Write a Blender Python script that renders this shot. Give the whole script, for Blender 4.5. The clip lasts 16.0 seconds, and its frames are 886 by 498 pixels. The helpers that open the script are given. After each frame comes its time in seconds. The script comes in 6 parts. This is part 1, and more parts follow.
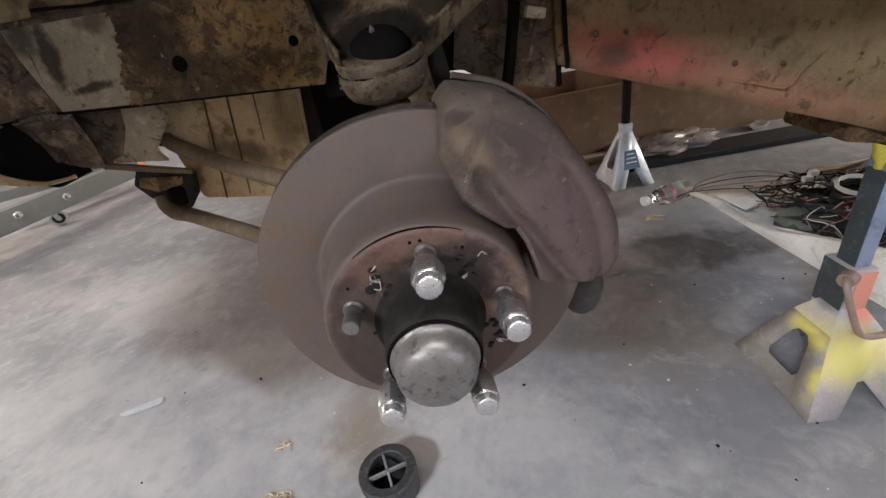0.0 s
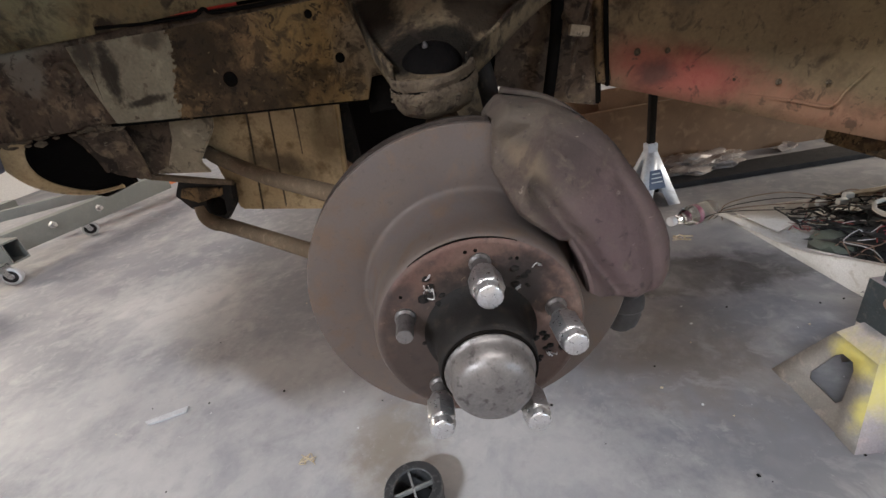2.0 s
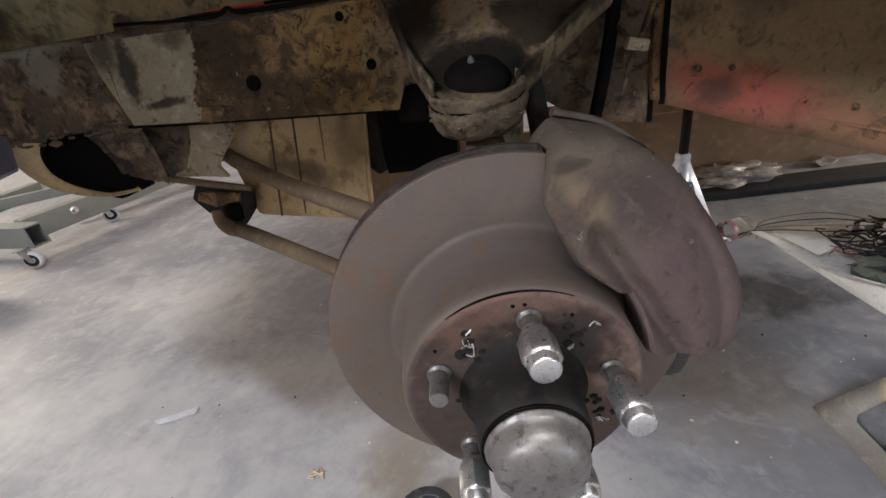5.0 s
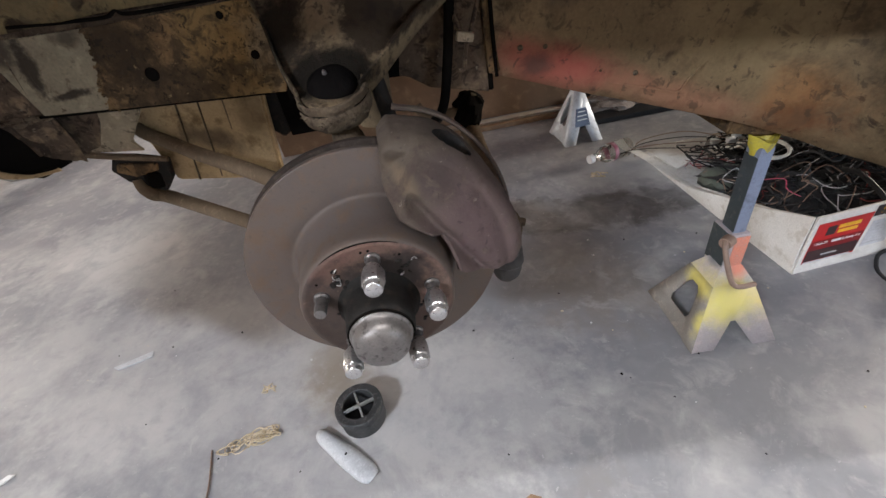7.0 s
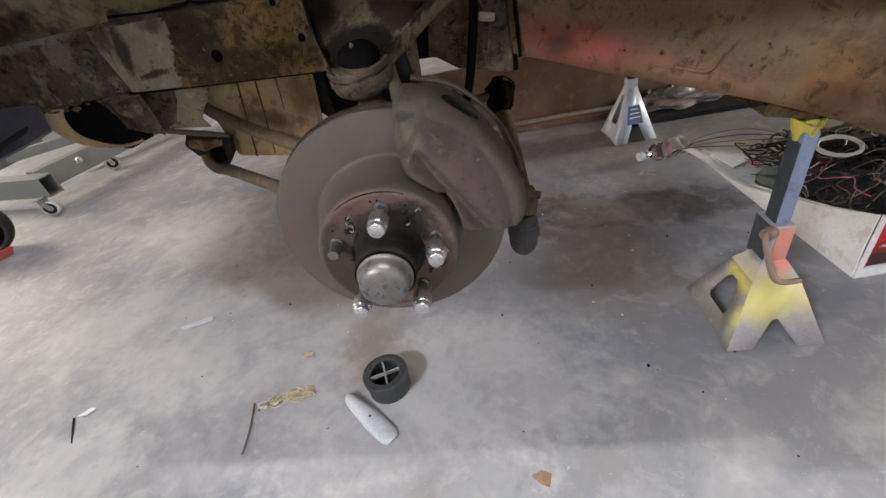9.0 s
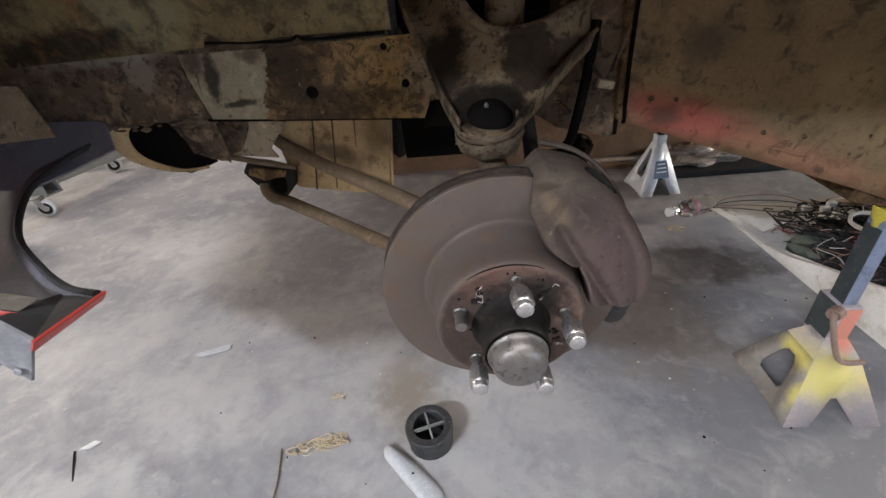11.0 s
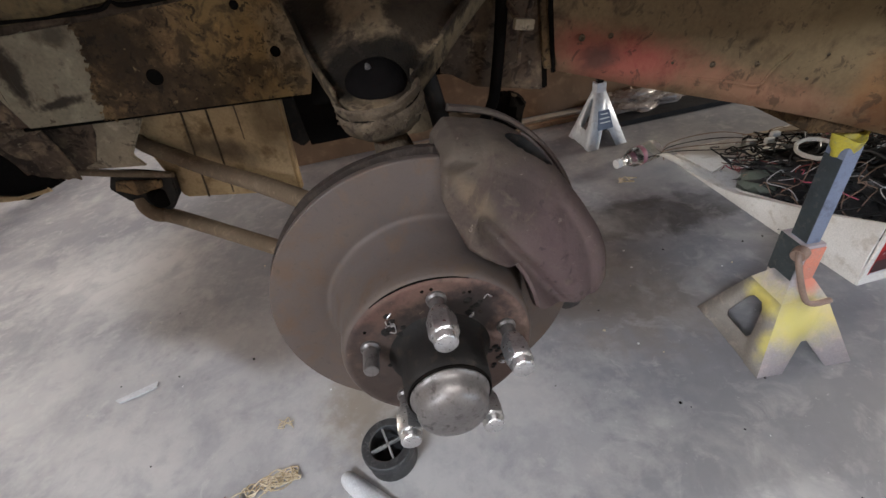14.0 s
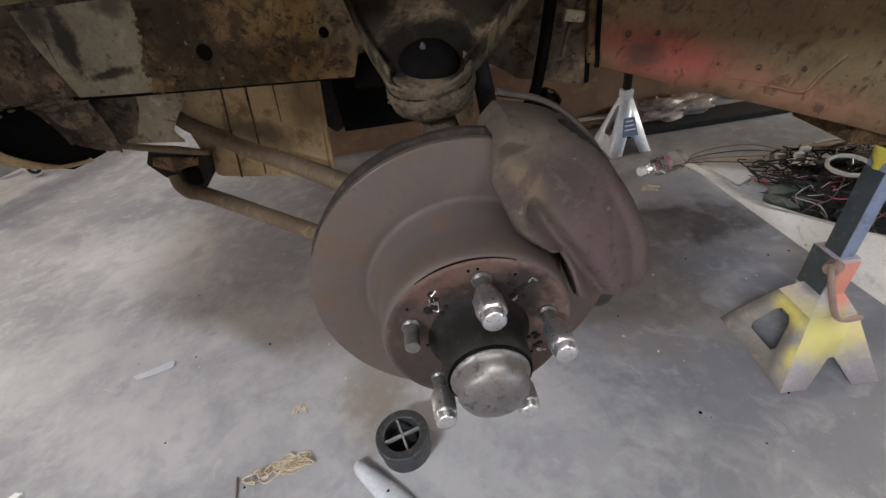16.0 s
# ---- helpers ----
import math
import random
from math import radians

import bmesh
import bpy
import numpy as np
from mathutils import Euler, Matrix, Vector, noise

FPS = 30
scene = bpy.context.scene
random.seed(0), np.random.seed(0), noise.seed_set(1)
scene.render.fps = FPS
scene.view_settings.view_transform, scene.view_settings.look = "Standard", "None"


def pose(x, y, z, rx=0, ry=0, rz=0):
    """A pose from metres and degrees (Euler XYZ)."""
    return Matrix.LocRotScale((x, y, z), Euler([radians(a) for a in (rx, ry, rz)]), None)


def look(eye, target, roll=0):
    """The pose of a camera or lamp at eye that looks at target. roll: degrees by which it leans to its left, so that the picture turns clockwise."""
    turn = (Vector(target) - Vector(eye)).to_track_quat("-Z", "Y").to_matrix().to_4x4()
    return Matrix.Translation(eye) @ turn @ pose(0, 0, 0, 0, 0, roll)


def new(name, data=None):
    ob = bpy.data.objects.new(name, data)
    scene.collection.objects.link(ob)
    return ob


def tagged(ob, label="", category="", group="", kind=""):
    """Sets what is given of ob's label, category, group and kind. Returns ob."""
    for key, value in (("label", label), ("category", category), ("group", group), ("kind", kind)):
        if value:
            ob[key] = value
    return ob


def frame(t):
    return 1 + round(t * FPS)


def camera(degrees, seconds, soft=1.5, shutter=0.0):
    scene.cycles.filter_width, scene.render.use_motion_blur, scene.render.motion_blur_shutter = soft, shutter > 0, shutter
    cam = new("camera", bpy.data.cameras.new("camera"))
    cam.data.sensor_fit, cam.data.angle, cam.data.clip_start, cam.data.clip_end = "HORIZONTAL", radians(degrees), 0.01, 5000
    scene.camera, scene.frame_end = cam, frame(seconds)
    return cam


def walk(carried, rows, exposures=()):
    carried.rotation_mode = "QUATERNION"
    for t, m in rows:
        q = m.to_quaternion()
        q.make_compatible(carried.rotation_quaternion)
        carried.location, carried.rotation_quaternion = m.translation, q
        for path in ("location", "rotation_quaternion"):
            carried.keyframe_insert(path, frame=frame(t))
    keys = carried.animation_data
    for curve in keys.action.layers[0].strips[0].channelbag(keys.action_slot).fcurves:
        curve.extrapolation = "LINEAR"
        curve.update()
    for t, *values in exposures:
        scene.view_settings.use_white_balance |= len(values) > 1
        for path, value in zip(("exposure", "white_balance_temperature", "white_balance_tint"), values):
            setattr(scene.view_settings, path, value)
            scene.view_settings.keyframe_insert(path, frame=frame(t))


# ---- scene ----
cam = camera(92.5, 16.0)
PATH = [
    (0, (-0.009, -0.218, 0.67), (-0.136, 1.525, -0.301), -11.1),
    (0.5, (-0.01, -0.207, 0.669), (-0.156, 1.545, -0.284), -11.3),
    (1, (-0.013, -0.203, 0.664), (-0.173, 1.56, -0.267), -11.6),
    (1.5, (-0.026, -0.218, 0.669), (-0.194, 1.557, -0.237), -11.4),
    (2, (-0.037, -0.221, 0.67), (-0.218, 1.563, -0.216), -10.7),
    (2.5, (-0.051, -0.234, 0.663), (-0.255, 1.552, -0.213), -10.0),
    (3, (-0.052, -0.226, 0.667), (-0.28, 1.564, -0.196), -9.2),
    (3.5, (-0.048, -0.219, 0.664), (-0.292, 1.571, -0.194), -9.0),
    (3.7, (-0.046, -0.219, 0.668), (-0.299, 1.571, -0.187), -9.0),
    (5.8, (-0.06, -0.152, 0.719), (-0.272, 1.554, -0.303), -9.2),
    (6, (-0.042, -0.156, 0.742), (-0.173, 1.505, -0.365), -10.0),
    (6.2, (-0.033, -0.174, 0.78), (-0.116, 1.444, -0.391), -10.1),
    (6.5, (-0.019, -0.239, 0.847), (-0.049, 1.367, -0.344), -11.2),
    (7, (0.035, -0.281, 0.771), (-0.004, 1.298, -0.457), -10.7),
    (7.5, (0.144, -0.317, 0.754), (0.039, 1.256, -0.477), -11.8),
    (8, (0.174, -0.356, 0.722), (0.004, 1.217, -0.501), -13.2),
    (8.5, (0.138, -0.361, 0.729), (-0.097, 1.228, -0.463), -13.7),
    (9, (0.085, -0.345, 0.74), (-0.213, 1.26, -0.416), -13.2),
    (9.5, (0.061, -0.327, 0.743), (-0.296, 1.287, -0.384), -11.7),
    (9.7, (0.061, -0.319, 0.738), (-0.319, 1.296, -0.378), -11.6),
    (11.8, (-0.132, -0.278, 0.812), (-0.18, 1.411, -0.258), -6.3),
    (12, (-0.078, -0.242, 0.783), (-0.12, 1.445, -0.29), -7.8),
    (12.5, (0.01, -0.204, 0.743), (-0.02, 1.454, -0.375), -8.5),
    (13, (0.007, -0.204, 0.739), (-0.021, 1.415, -0.434), -10.6),
    (13.5, (-0.014, -0.202, 0.738), (-0.052, 1.394, -0.466), -11.3),
    (14, (-0.021, -0.196, 0.746), (-0.063, 1.401, -0.457), -11.9),
    (14.5, (-0.025, -0.193, 0.743), (-0.069, 1.411, -0.451), -12.4),
    (15, (-0.035, -0.192, 0.742), (-0.086, 1.418, -0.443), -12.0),
    (15.5, (-0.037, -0.191, 0.736), (-0.103, 1.421, -0.446), -11.3),
    (16, (-0.052, -0.204, 0.736), (-0.133, 1.405, -0.448), -9.5),
]
walk(cam, [(t, look(eye, target, roll)) for t, eye, target, roll in PATH], ((0.0, -0.10), (3.5, -0.10), (6.0, -0.12), (8.0, -0.15), (9.5, -0.18), (12.0, -0.08), (13.0, -0.12), (14.0, -0.24), (16.0, -0.24)))

# ---------------------------------------------------------------- world and light
world = bpy.data.worlds.new("world")
scene.world = world
world.use_nodes = True
wn = world.node_tree
sky = wn.nodes.new("ShaderNodeTexSky")
sky.sky_type, sky.sun_disc = "NISHITA", False
sky.sun_elevation, sky.sun_rotation = radians(35), radians(200)
wn.nodes["Background"].inputs["Strength"].default_value = 0.08
wn.links.new(sky.outputs[0], wn.nodes["Background"].inputs["Color"])


def area_lamp(name, eye, target, sx, sy, watts, color):
    d = bpy.data.lights.new(name, "AREA")
    d.shape, d.size, d.size_y, d.energy, d.color = "RECTANGLE", sx, sy, watts, color
    ob = new(name, d)
    ob.matrix_world = look(eye, target)
    return ob


# the long tube behind and the tube over the near side, out of view, placed by the cast shadows; the side, rear and
# front lamps are fill added at made-up windows
area_lamp("long_tube_light", (-1.60, -1.98, 2.32), (-0.02, 0.45, 0.35), 0.80, 0.08, 112, (0.81, 0.875, 1.0))
area_lamp("side_fill_light", (2.60, -2.42, 1.00), (0.6, 0.9, 0.1), 0.9, 0.5, 40, (0.58, 0.76, 1.0))
area_lamp("near_tube_light", (0.3, -0.205, 2.50), (0.3, -0.205, 0), 1.3, 0.035, 43, (0.95, 0.95, 0.97))
area_lamp("rear_fill_light", (4.55, 1.45, 0.78), (0.5, 1.1, 0.0), 1.0, 0.5, 190, (1.0, 0.90, 0.78))
area_lamp("front_fill_light", (-4.12, 1.75, 1.25), (0.2, 0.9, 0.0), 0.9, 0.5, 70, (1.0, 0.90, 0.77))


# ---------------------------------------------------------------- materials
def mat(name, a, b, c=None, scale=30.0, fine=300.0, rough=0.7, metal=0.0, bump=0.3, amount=0.5, rough_var=0.15, spots=None, depth=0.002, c_range=(0.53, 0.68), gloss=0.5, grain=0.35):
    """Surface of colour a, mottled with b at a large scale, stained with c at a middle one, with grain and fine relief."""
    m = bpy.data.materials.new(name)
    m.use_nodes = True
    nt = m.node_tree
    N, L = nt.nodes, nt.links
    bsdf = N["Principled BSDF"]
    tc = N.new("ShaderNodeTexCoord")

    def tex(sc, detail=6.0, dist=0.0):
        n = N.new("ShaderNodeTexNoise")
        n.inputs["Scale"].default_value, n.inputs["Detail"].default_value, n.inputs["Distortion"].default_value = sc, detail, dist
        n.inputs["Roughness"].default_value = 0.62
        L.new(tc.outputs["Object"], n.inputs["Vector"])
        return n

    def ramp(src, lo, hi):
        r = N.new("ShaderNodeMapRange")
        r.inputs["From Min"].default_value, r.inputs["From Max"].default_value = lo, hi
        L.new(src, r.inputs["Value"])
        return r.outputs[0]

    def mix(f, x, y, blend="MIX"):
        n = N.new("ShaderNodeMix")
        n.data_type, n.blend_type = "RGBA", blend
        for sock, v in ((n.inputs["Factor"], f), (n.inputs["A"], x), (n.inputs["B"], y)):
            if hasattr(v, "is_output"):
                L.new(v, sock)
            elif isinstance(v, (int, float)):
                sock.default_value = v
            else:
                sock.default_value = (*v, 1)
        return n.outputs["Result"]

    big, mid, small = tex(scale, 9, 0.4), tex(scale * 3.7, 8, 0.2), tex(fine, 3)
    col = mix(ramp(big.outputs[0], 0.5 - 0.25 * (1.2 - amount), 0.5 + 0.25 * (1.2 - amount)), a, b)
    if c:
        col = mix(ramp(mid.outputs[0], *c_range), col, c)
    g = ramp(small.outputs[0], 0.25, 0.75)
    col = mix(grain, col, mix(g, (0.55, 0.55, 0.55), (1.35, 1.35, 1.35)), "MULTIPLY")
    if spots:
        for sc, colour, size in spots if isinstance(spots, list) else [spots]:
            v = tex(sc, 6, 0.6)
            col = mix(ramp(v.outputs[0], size, size + 0.05), col, colour)
    L.new(col, bsdf.inputs["Base Color"])
    r = N.new("ShaderNodeMapRange")
    r.inputs["To Min"].default_value, r.inputs["To Max"].default_value = max(0.05, rough - rough_var), min(1.0, rough + rough_var)
    L.new(mid.outputs[0], r.inputs["Value"])
    L.new(r.outputs[0], bsdf.inputs["Roughness"])
    bsdf.inputs["Metallic"].default_value = metal
    bsdf.inputs["Specular IOR Level"].default_value = gloss
    add = N.new("ShaderNodeMath")
    add.operation = "ADD"
    L.new(mid.outputs[0], add.inputs[0])
    L.new(small.outputs[0], add.inputs[1])
    bp = N.new("ShaderNodeBump")
    bp.inputs["Strength"].default_value, bp.inputs["Distance"].default_value = bump, depth
    L.new(add.outputs[0], bp.inputs["Height"])
    L.new(bp.outputs[0], bsdf.inputs["Normal"])
    return m


def tint_patch(m, at, radius, colour, strength=0.8, stretch=(1, 1, 1), edge=0.6, noise_scale=14.0, turn=0.0):
    """A blotch of colour on a surface, round a place in the object's space; a few paint in shade or light."""
    nt = m.node_tree
    N, L = nt.nodes, nt.links
    bsdf = N["Principled BSDF"]
    old = bsdf.inputs["Base Color"].links[0].from_socket
    tc = N.new("ShaderNodeTexCoord")
    mp = N.new("ShaderNodeMapping")
    mp.vector_type = "TEXTURE"
    mp.inputs["Location"].default_value = at
    mp.inputs["Rotation"].default_value = (0, radians(turn), 0)
    mp.inputs["Scale"].default_value = [radius * s for s in stretch]
    L.new(tc.outputs["Object"], mp.inputs["Vector"])
    ln = N.new("ShaderNodeVectorMath")
    ln.operation = "LENGTH"
    L.new(mp.outputs[0], ln.inputs[0])
    nz = N.new("ShaderNodeTexNoise")
    nz.inputs["Scale"].default_value, nz.inputs["Detail"].default_value = noise_scale, 9
    nz.inputs["Roughness"].default_value = 0.66
    L.new(tc.outputs["Object"], nz.inputs["Vector"])
    ma = N.new("ShaderNodeMath")
    ma.operation = "MULTIPLY_ADD"
    L.new(nz.outputs[0], ma.inputs[0])
    ma.inputs[1].default_value = 1.4
    L.new(ln.outputs["Value"], ma.inputs[2])
    r = N.new("ShaderNodeMapRange")
    r.interpolation_type = "SMOOTHSTEP"
    r.inputs["From Min"].default_value, r.inputs["From Max"].default_value = 1.7, 1.7 - edge
    r.inputs["To Max"].default_value = strength
    L.new(ma.outputs[0], r.inputs["Value"])
    mx = N.new("ShaderNodeMix")
    mx.data_type = "RGBA"
    L.new(r.outputs[0], mx.inputs["Factor"])
    L.new(old, mx.inputs["A"])
    mx.inputs["B"].default_value = (*colour, 1)
    L.new(mx.outputs["Result"], bsdf.inputs["Base Color"])
    return m


def mottle(m, size, lo, hi, colour, strength):
    """Specks, flakes or patches of another colour over the whole surface."""
    nt = m.node_tree
    N, L = nt.nodes, nt.links
    bsdf = N["Principled BSDF"]
    old = bsdf.inputs["Base Color"].links[0].from_socket
    tc, nz = N.new("ShaderNodeTexCoord"), N.new("ShaderNodeTexNoise")
    nz.inputs["Scale"].default_value, nz.inputs["Detail"].default_value, nz.inputs["Roughness"].default_value = size, 8, 0.65
    nz.inputs["Distortion"].default_value = 0.5
    L.new(tc.outputs["Object"], nz.inputs["Vector"])
    r = N.new("ShaderNodeMapRange")
    r.inputs["From Min"].default_value, r.inputs["From Max"].default_value, r.inputs["To Max"].default_value = lo, hi, strength
    L.new(nz.outputs[0], r.inputs["Value"])
    mx = N.new("ShaderNodeMix")
    mx.data_type = "RGBA"
    L.new(r.outputs[0], mx.inputs["Factor"])
    L.new(old, mx.inputs["A"])
    mx.inputs["B"].default_value = (*colour, 1)
    L.new(mx.outputs["Result"], bsdf.inputs["Base Color"])
    return m


CONCRETE = mat("concrete", (0.2283, 0.2258, 0.2385), (0.1785, 0.1793, 0.1959), (0.2781, 0.2723, 0.2769), scale=3.4, fine=60, rough=0.6, bump=0.03, amount=0.55, c_range=(0.50, 0.66), spots=[(60.0, (0.1329, 0.1245, 0.1235), 0.745), (22.0, (0.2988, 0.2906, 0.2896), 0.62)], grain=0.12)
rng = random.Random(21)
for k in range(26):
    # pale worn clouds and darker damp marks
    pale = k % 3 != 2
    tint_patch(CONCRETE, (rng.uniform(-1.3, 1.0), rng.uniform(-0.2, 1.3), 0), rng.uniform(0.12, 0.34), (0.50, 0.485, 0.46) if pale else (0.195, 0.194, 0.200), rng.uniform(0.35, 0.65), (rng.uniform(0.9, 1.6), rng.uniform(0.5, 0.9), 1), rng.uniform(0.4, 0.9), rng.uniform(9, 26))
tint_patch(CONCRETE, (0.36, 0.44, 0), 0.26, (0.20, 0.165, 0.13), 0.55, (1, 0.7, 1), 0.8, 18)
tint_patch(CONCRETE, (0.27, 0.83, 0), 0.15, (0.055, 0.048, 0.047), 0.85, (1.1, 0.50, 1), 0.3, 34)
# dark band that paints in the shadow on the floor behind the brake disc
tint_patch(CONCRETE, (0.50, 0.765, 0), 0.33, (0.060, 0.051, 0.045), 0.75, (1.15, 0.32, 1), 0.35, 13)
tint_patch(CONCRETE, (-0.26, 0.33, 0), 0.12, (0.20, 0.16, 0.115), 0.75, (1, 1.5, 1), 0.8, 24)
tint_patch(CONCRETE, (-0.10, -0.02, 0), 0.06, (0.21, 0.19, 0.17), 0.6, (1, 1, 1), 0.9, 30)
tint_patch(CONCRETE, (0.21, 0.015, 0), 0.055, (0.21, 0.19, 0.17), 0.6, (1.4, 1, 1), 0.9, 30)
tint_patch(CONCRETE, (-0.55, 0.55, 0), 0.36, (0.50, 0.48, 0.45), 0.5, (1.3, 0.7, 1), 0.8, 12)
tint_patch(CONCRETE, (-0.75, 0.30, 0), 0.28, (0.50, 0.48, 0.45), 0.5, (1.2, 0.6, 1), 0.8, 14)
ROTOR = mat("rusty_rotor", (0.1050, 0.0777, 0.0602), (0.0953, 0.0767, 0.0680), (0.1088, 0.0729, 0.0505), scale=9, fine=500, rough=0.62, metal=0.15, bump=0.05, depth=0.0006, gloss=0.25, grain=0.12)
HAT = mat("hub_rust", (0.1260, 0.0672, 0.0525), (0.1500, 0.0984, 0.0725), (0.0600, 0.0396, 0.0338), scale=16, fine=380, rough=0.65, metal=0.1, bump=0.25, depth=0.001, gloss=0.3)
tint_patch(HAT, (-0.048, 0.047, -0.008), 0.085, (0.034, 0.026, 0.022), 0.85, (0.75, 2, 1.1), 0.7, 40)
tint_patch(HAT, (0.018, 0.047, 0.032), 0.050, (0.013, 0.011, 0.010), 0.9, (1.2, 2, 0.8), 0.6, 40)
tint_patch(HAT, (0.040, 0.047, -0.040), 0.060, (0.045, 0.030, 0.024), 0.7, (1, 2, 1), 0.7, 40)
SCALE = mat("dark_rim_scale", (0.042, 0.032, 0.026), (0.026, 0.020, 0.017), (0.066, 0.050, 0.039), scale=40, fine=300, rough=0.9, bump=0.7, depth=0.0015, gloss=0.08)
GREASE = mat("black_wet_grease", (0.0035, 0.003, 0.0028), (0.006, 0.005, 0.0045), scale=30, fine=300, rough=0.85, bump=0.6, depth=0.001, gloss=0.02)
# black of greasy parts, also used where shade is painted in
RUSTBLACK = mat("grease_and_shade_black", (0.010, 0.009, 0.008), (0.017, 0.014, 0.012), (0.030, 0.023, 0.017), scale=25, fine=420, rough=0.75, bump=0.3, depth=0.001, gloss=0.15)
CALIPER = mat("dusty_cast_iron", (0.0734, 0.0508, 0.0404), (0.0810, 0.0622, 0.0461), (0.0490, 0.0339, 0.0282), scale=9, fine=420, rough=0.82, bump=0.35, depth=0.0012, gloss=0.2)
# dust lies on the upper end; the slanting face is painted lighter as if lit, the housing beside it darker; bare
# red-brown iron below
tint_patch(CALIPER, (0.05, 0.10, 0.150), 0.085, (0.074, 0.058, 0.043), 0.6, (1.3, 2, 1), 0.9, 22)
tint_patch(CALIPER, (0.050, 0.085, 0.114), 0.022, (0.150, 0.111, 0.070), 0.80, (1.25, 2.2, 0.62), 0.9, 22, 42)
tint_patch(CALIPER, (0.085, 0.07, 0.112), 0.034, (0.048, 0.034, 0.031), 0.7, (1.2, 2, 0.9), 0.8, 40)
tint_patch(CALIPER, (0.12, 0.07, 0.03), 0.090, (0.090, 0.058, 0.058), 0.75, (1, 2, 1.2), 0.9, 24)
CHROME = mat("worn_chrome", (0.56, 0.55, 0.54), (0.50, 0.49, 0.48), (0.42, 0.40, 0.385), scale=60, fine=700, rough=0.30, metal=0.9, bump=0.02, depth=0.0004)
CAPSTEEL = mat("grease_cap_steel", (0.1840, 0.1680, 0.1560), (0.1320, 0.1200, 0.1120), (0.0680, 0.0584, 0.0520), scale=42, fine=500, rough=0.44, metal=0.6, bump=0.2, depth=0.0006)
RAIL = mat("grimy_frame_paint", (0.0944, 0.0642, 0.0420), (0.0501, 0.0350, 0.0243), (0.1549, 0.1113, 0.0704), scale=10, fine=220, rough=0.85, bump=0.7, spots=[(30, (0.0282, 0.0199, 0.0149), 0.56), (75, (0.2213, 0.1599, 0.0976), 0.69)], gloss=0.08)
tint_patch(RAIL, (-0.548, 0.318, 0.712), 0.042, (0.150, 0.130, 0.100), 0.7, (0.8, 2, 0.8), 0.5, 60)
# thin pale strip that paints the rail's top edge as lit
tint_patch(RAIL, (-0.60, 0.318, 0.735), 0.05, (0.1620, 0.1485, 0.1148), 0.7, (3, 2, 0.3), 0.8, 40)
PLATE = mat("rust_brown_plate", (0.0920, 0.0582, 0.0308), (0.1680, 0.1044, 0.0487), (0.0442, 0.0282, 0.0170), scale=11, fine=200, rough=0.85, bump=0.7, amount=0.8, spots=[(38, (0.2346, 0.1420, 0.0530), 0.64), (70, (0.0156, 0.0107, 0.0066), 0.62), (110, (0.1876, 0.1217, 0.0552), 0.70)], gloss=0.08)
tint_patch(PLATE, (-0.205, 0.312, 0.675), 0.16, (0.1958, 0.1232, 0.0435), 0.55, (0.35, 2, 1.0), 0.4, 80)
tint_patch(PLATE, (-0.12, 0.312, 0.68), 0.12, (0.1812, 0.1160, 0.0435), 0.5, (0.7, 2, 0.9), 0.4, 80)
tint_patch(PLATE, (-0.120, 0.312, 0.672), 0.075, (0.190, 0.150, 0.100), 0.75, (1.0, 2, 0.9), 0.6, 40)
tint_patch(PLATE, (-0.325, 0.312, 0.700), 0.085, (0.0203, 0.0145, 0.0101), 0.85, (0.8, 2, 0.9), 0.7, 60)
tint_patch(PLATE, (-0.27, 0.312, 0.645), 0.08, (0.0435, 0.0290, 0.0174), 0.7, (1.6, 2, 0.5), 0.7, 60)
OLIVE = mat("dusty_olive_metal", (0.0951, 0.0681, 0.0355), (0.1602, 0.1215, 0.0574), (0.0352, 0.0243, 0.0146), scale=7, fine=240, rough=0.85, bump=0.5, amount=0.7, spots=(20, (0.0272, 0.0182, 0.0115), 0.58), gloss=0.08)
tint_patch(OLIVE, (-0.33, 0.29, 0.83), 0.10, (0.024, 0.017, 0.011), 0.8, (1.0, 2, 0.8), 0.7, 30)
tint_patch(OLIVE, (-0.50, 0.29, 0.80), 0.10, (0.165, 0.150, 0.090), 0.6, (0.9, 2, 0.9), 0.6, 26)
# dark strip above the rail's left end, a shadow painted into the colour
tint_patch(OLIVE, (-0.62, 0.30, 0.755), 0.09, (0.012, 0.009, 0.007), 0.9, (1.8, 2, 0.35), 0.6, 30)
mottle(OLIVE, 9, 0.54, 0.66, (0.030, 0.021, 0.013), 0.75)
GREYPAINT = mat("grey_primer", (0.2448, 0.1930, 0.1296), (0.1584, 0.1224, 0.0806), (0.3096, 0.2491, 0.1728), scale=14, fine=260, rough=0.85, bump=0.4, gloss=0.1)
APRON = mat("dirty_apron_paint", (0.1243, 0.0885, 0.0491), (0.1787, 0.1282, 0.0712), (0.0544, 0.0358, 0.0209), scale=6, fine=190, rough=0.85, bump=0.4, spots=(30, (0.0478, 0.0315, 0.0196), 0.63), gloss=0.1)
tint_patch(APRON, (0.235, 0.32, 0.580), 0.13, (0.2700, 0.0560, 0.0480), 0.72, (1.15, 3, 0.32), 0.9, 10, 20)
tint_patch(APRON, (0.195, 0.32, 0.590), 0.030, (0.0580, 0.0377, 0.0290), 0.8, (1.2, 3, 0.8), 0.8, 40)
tint_patch(APRON, (0.41, 0.32, 0.505), 0.15, (0.2900, 0.1421, 0.0870), 0.65, (1.4, 3, 0.26), 0.9, 10, 20)
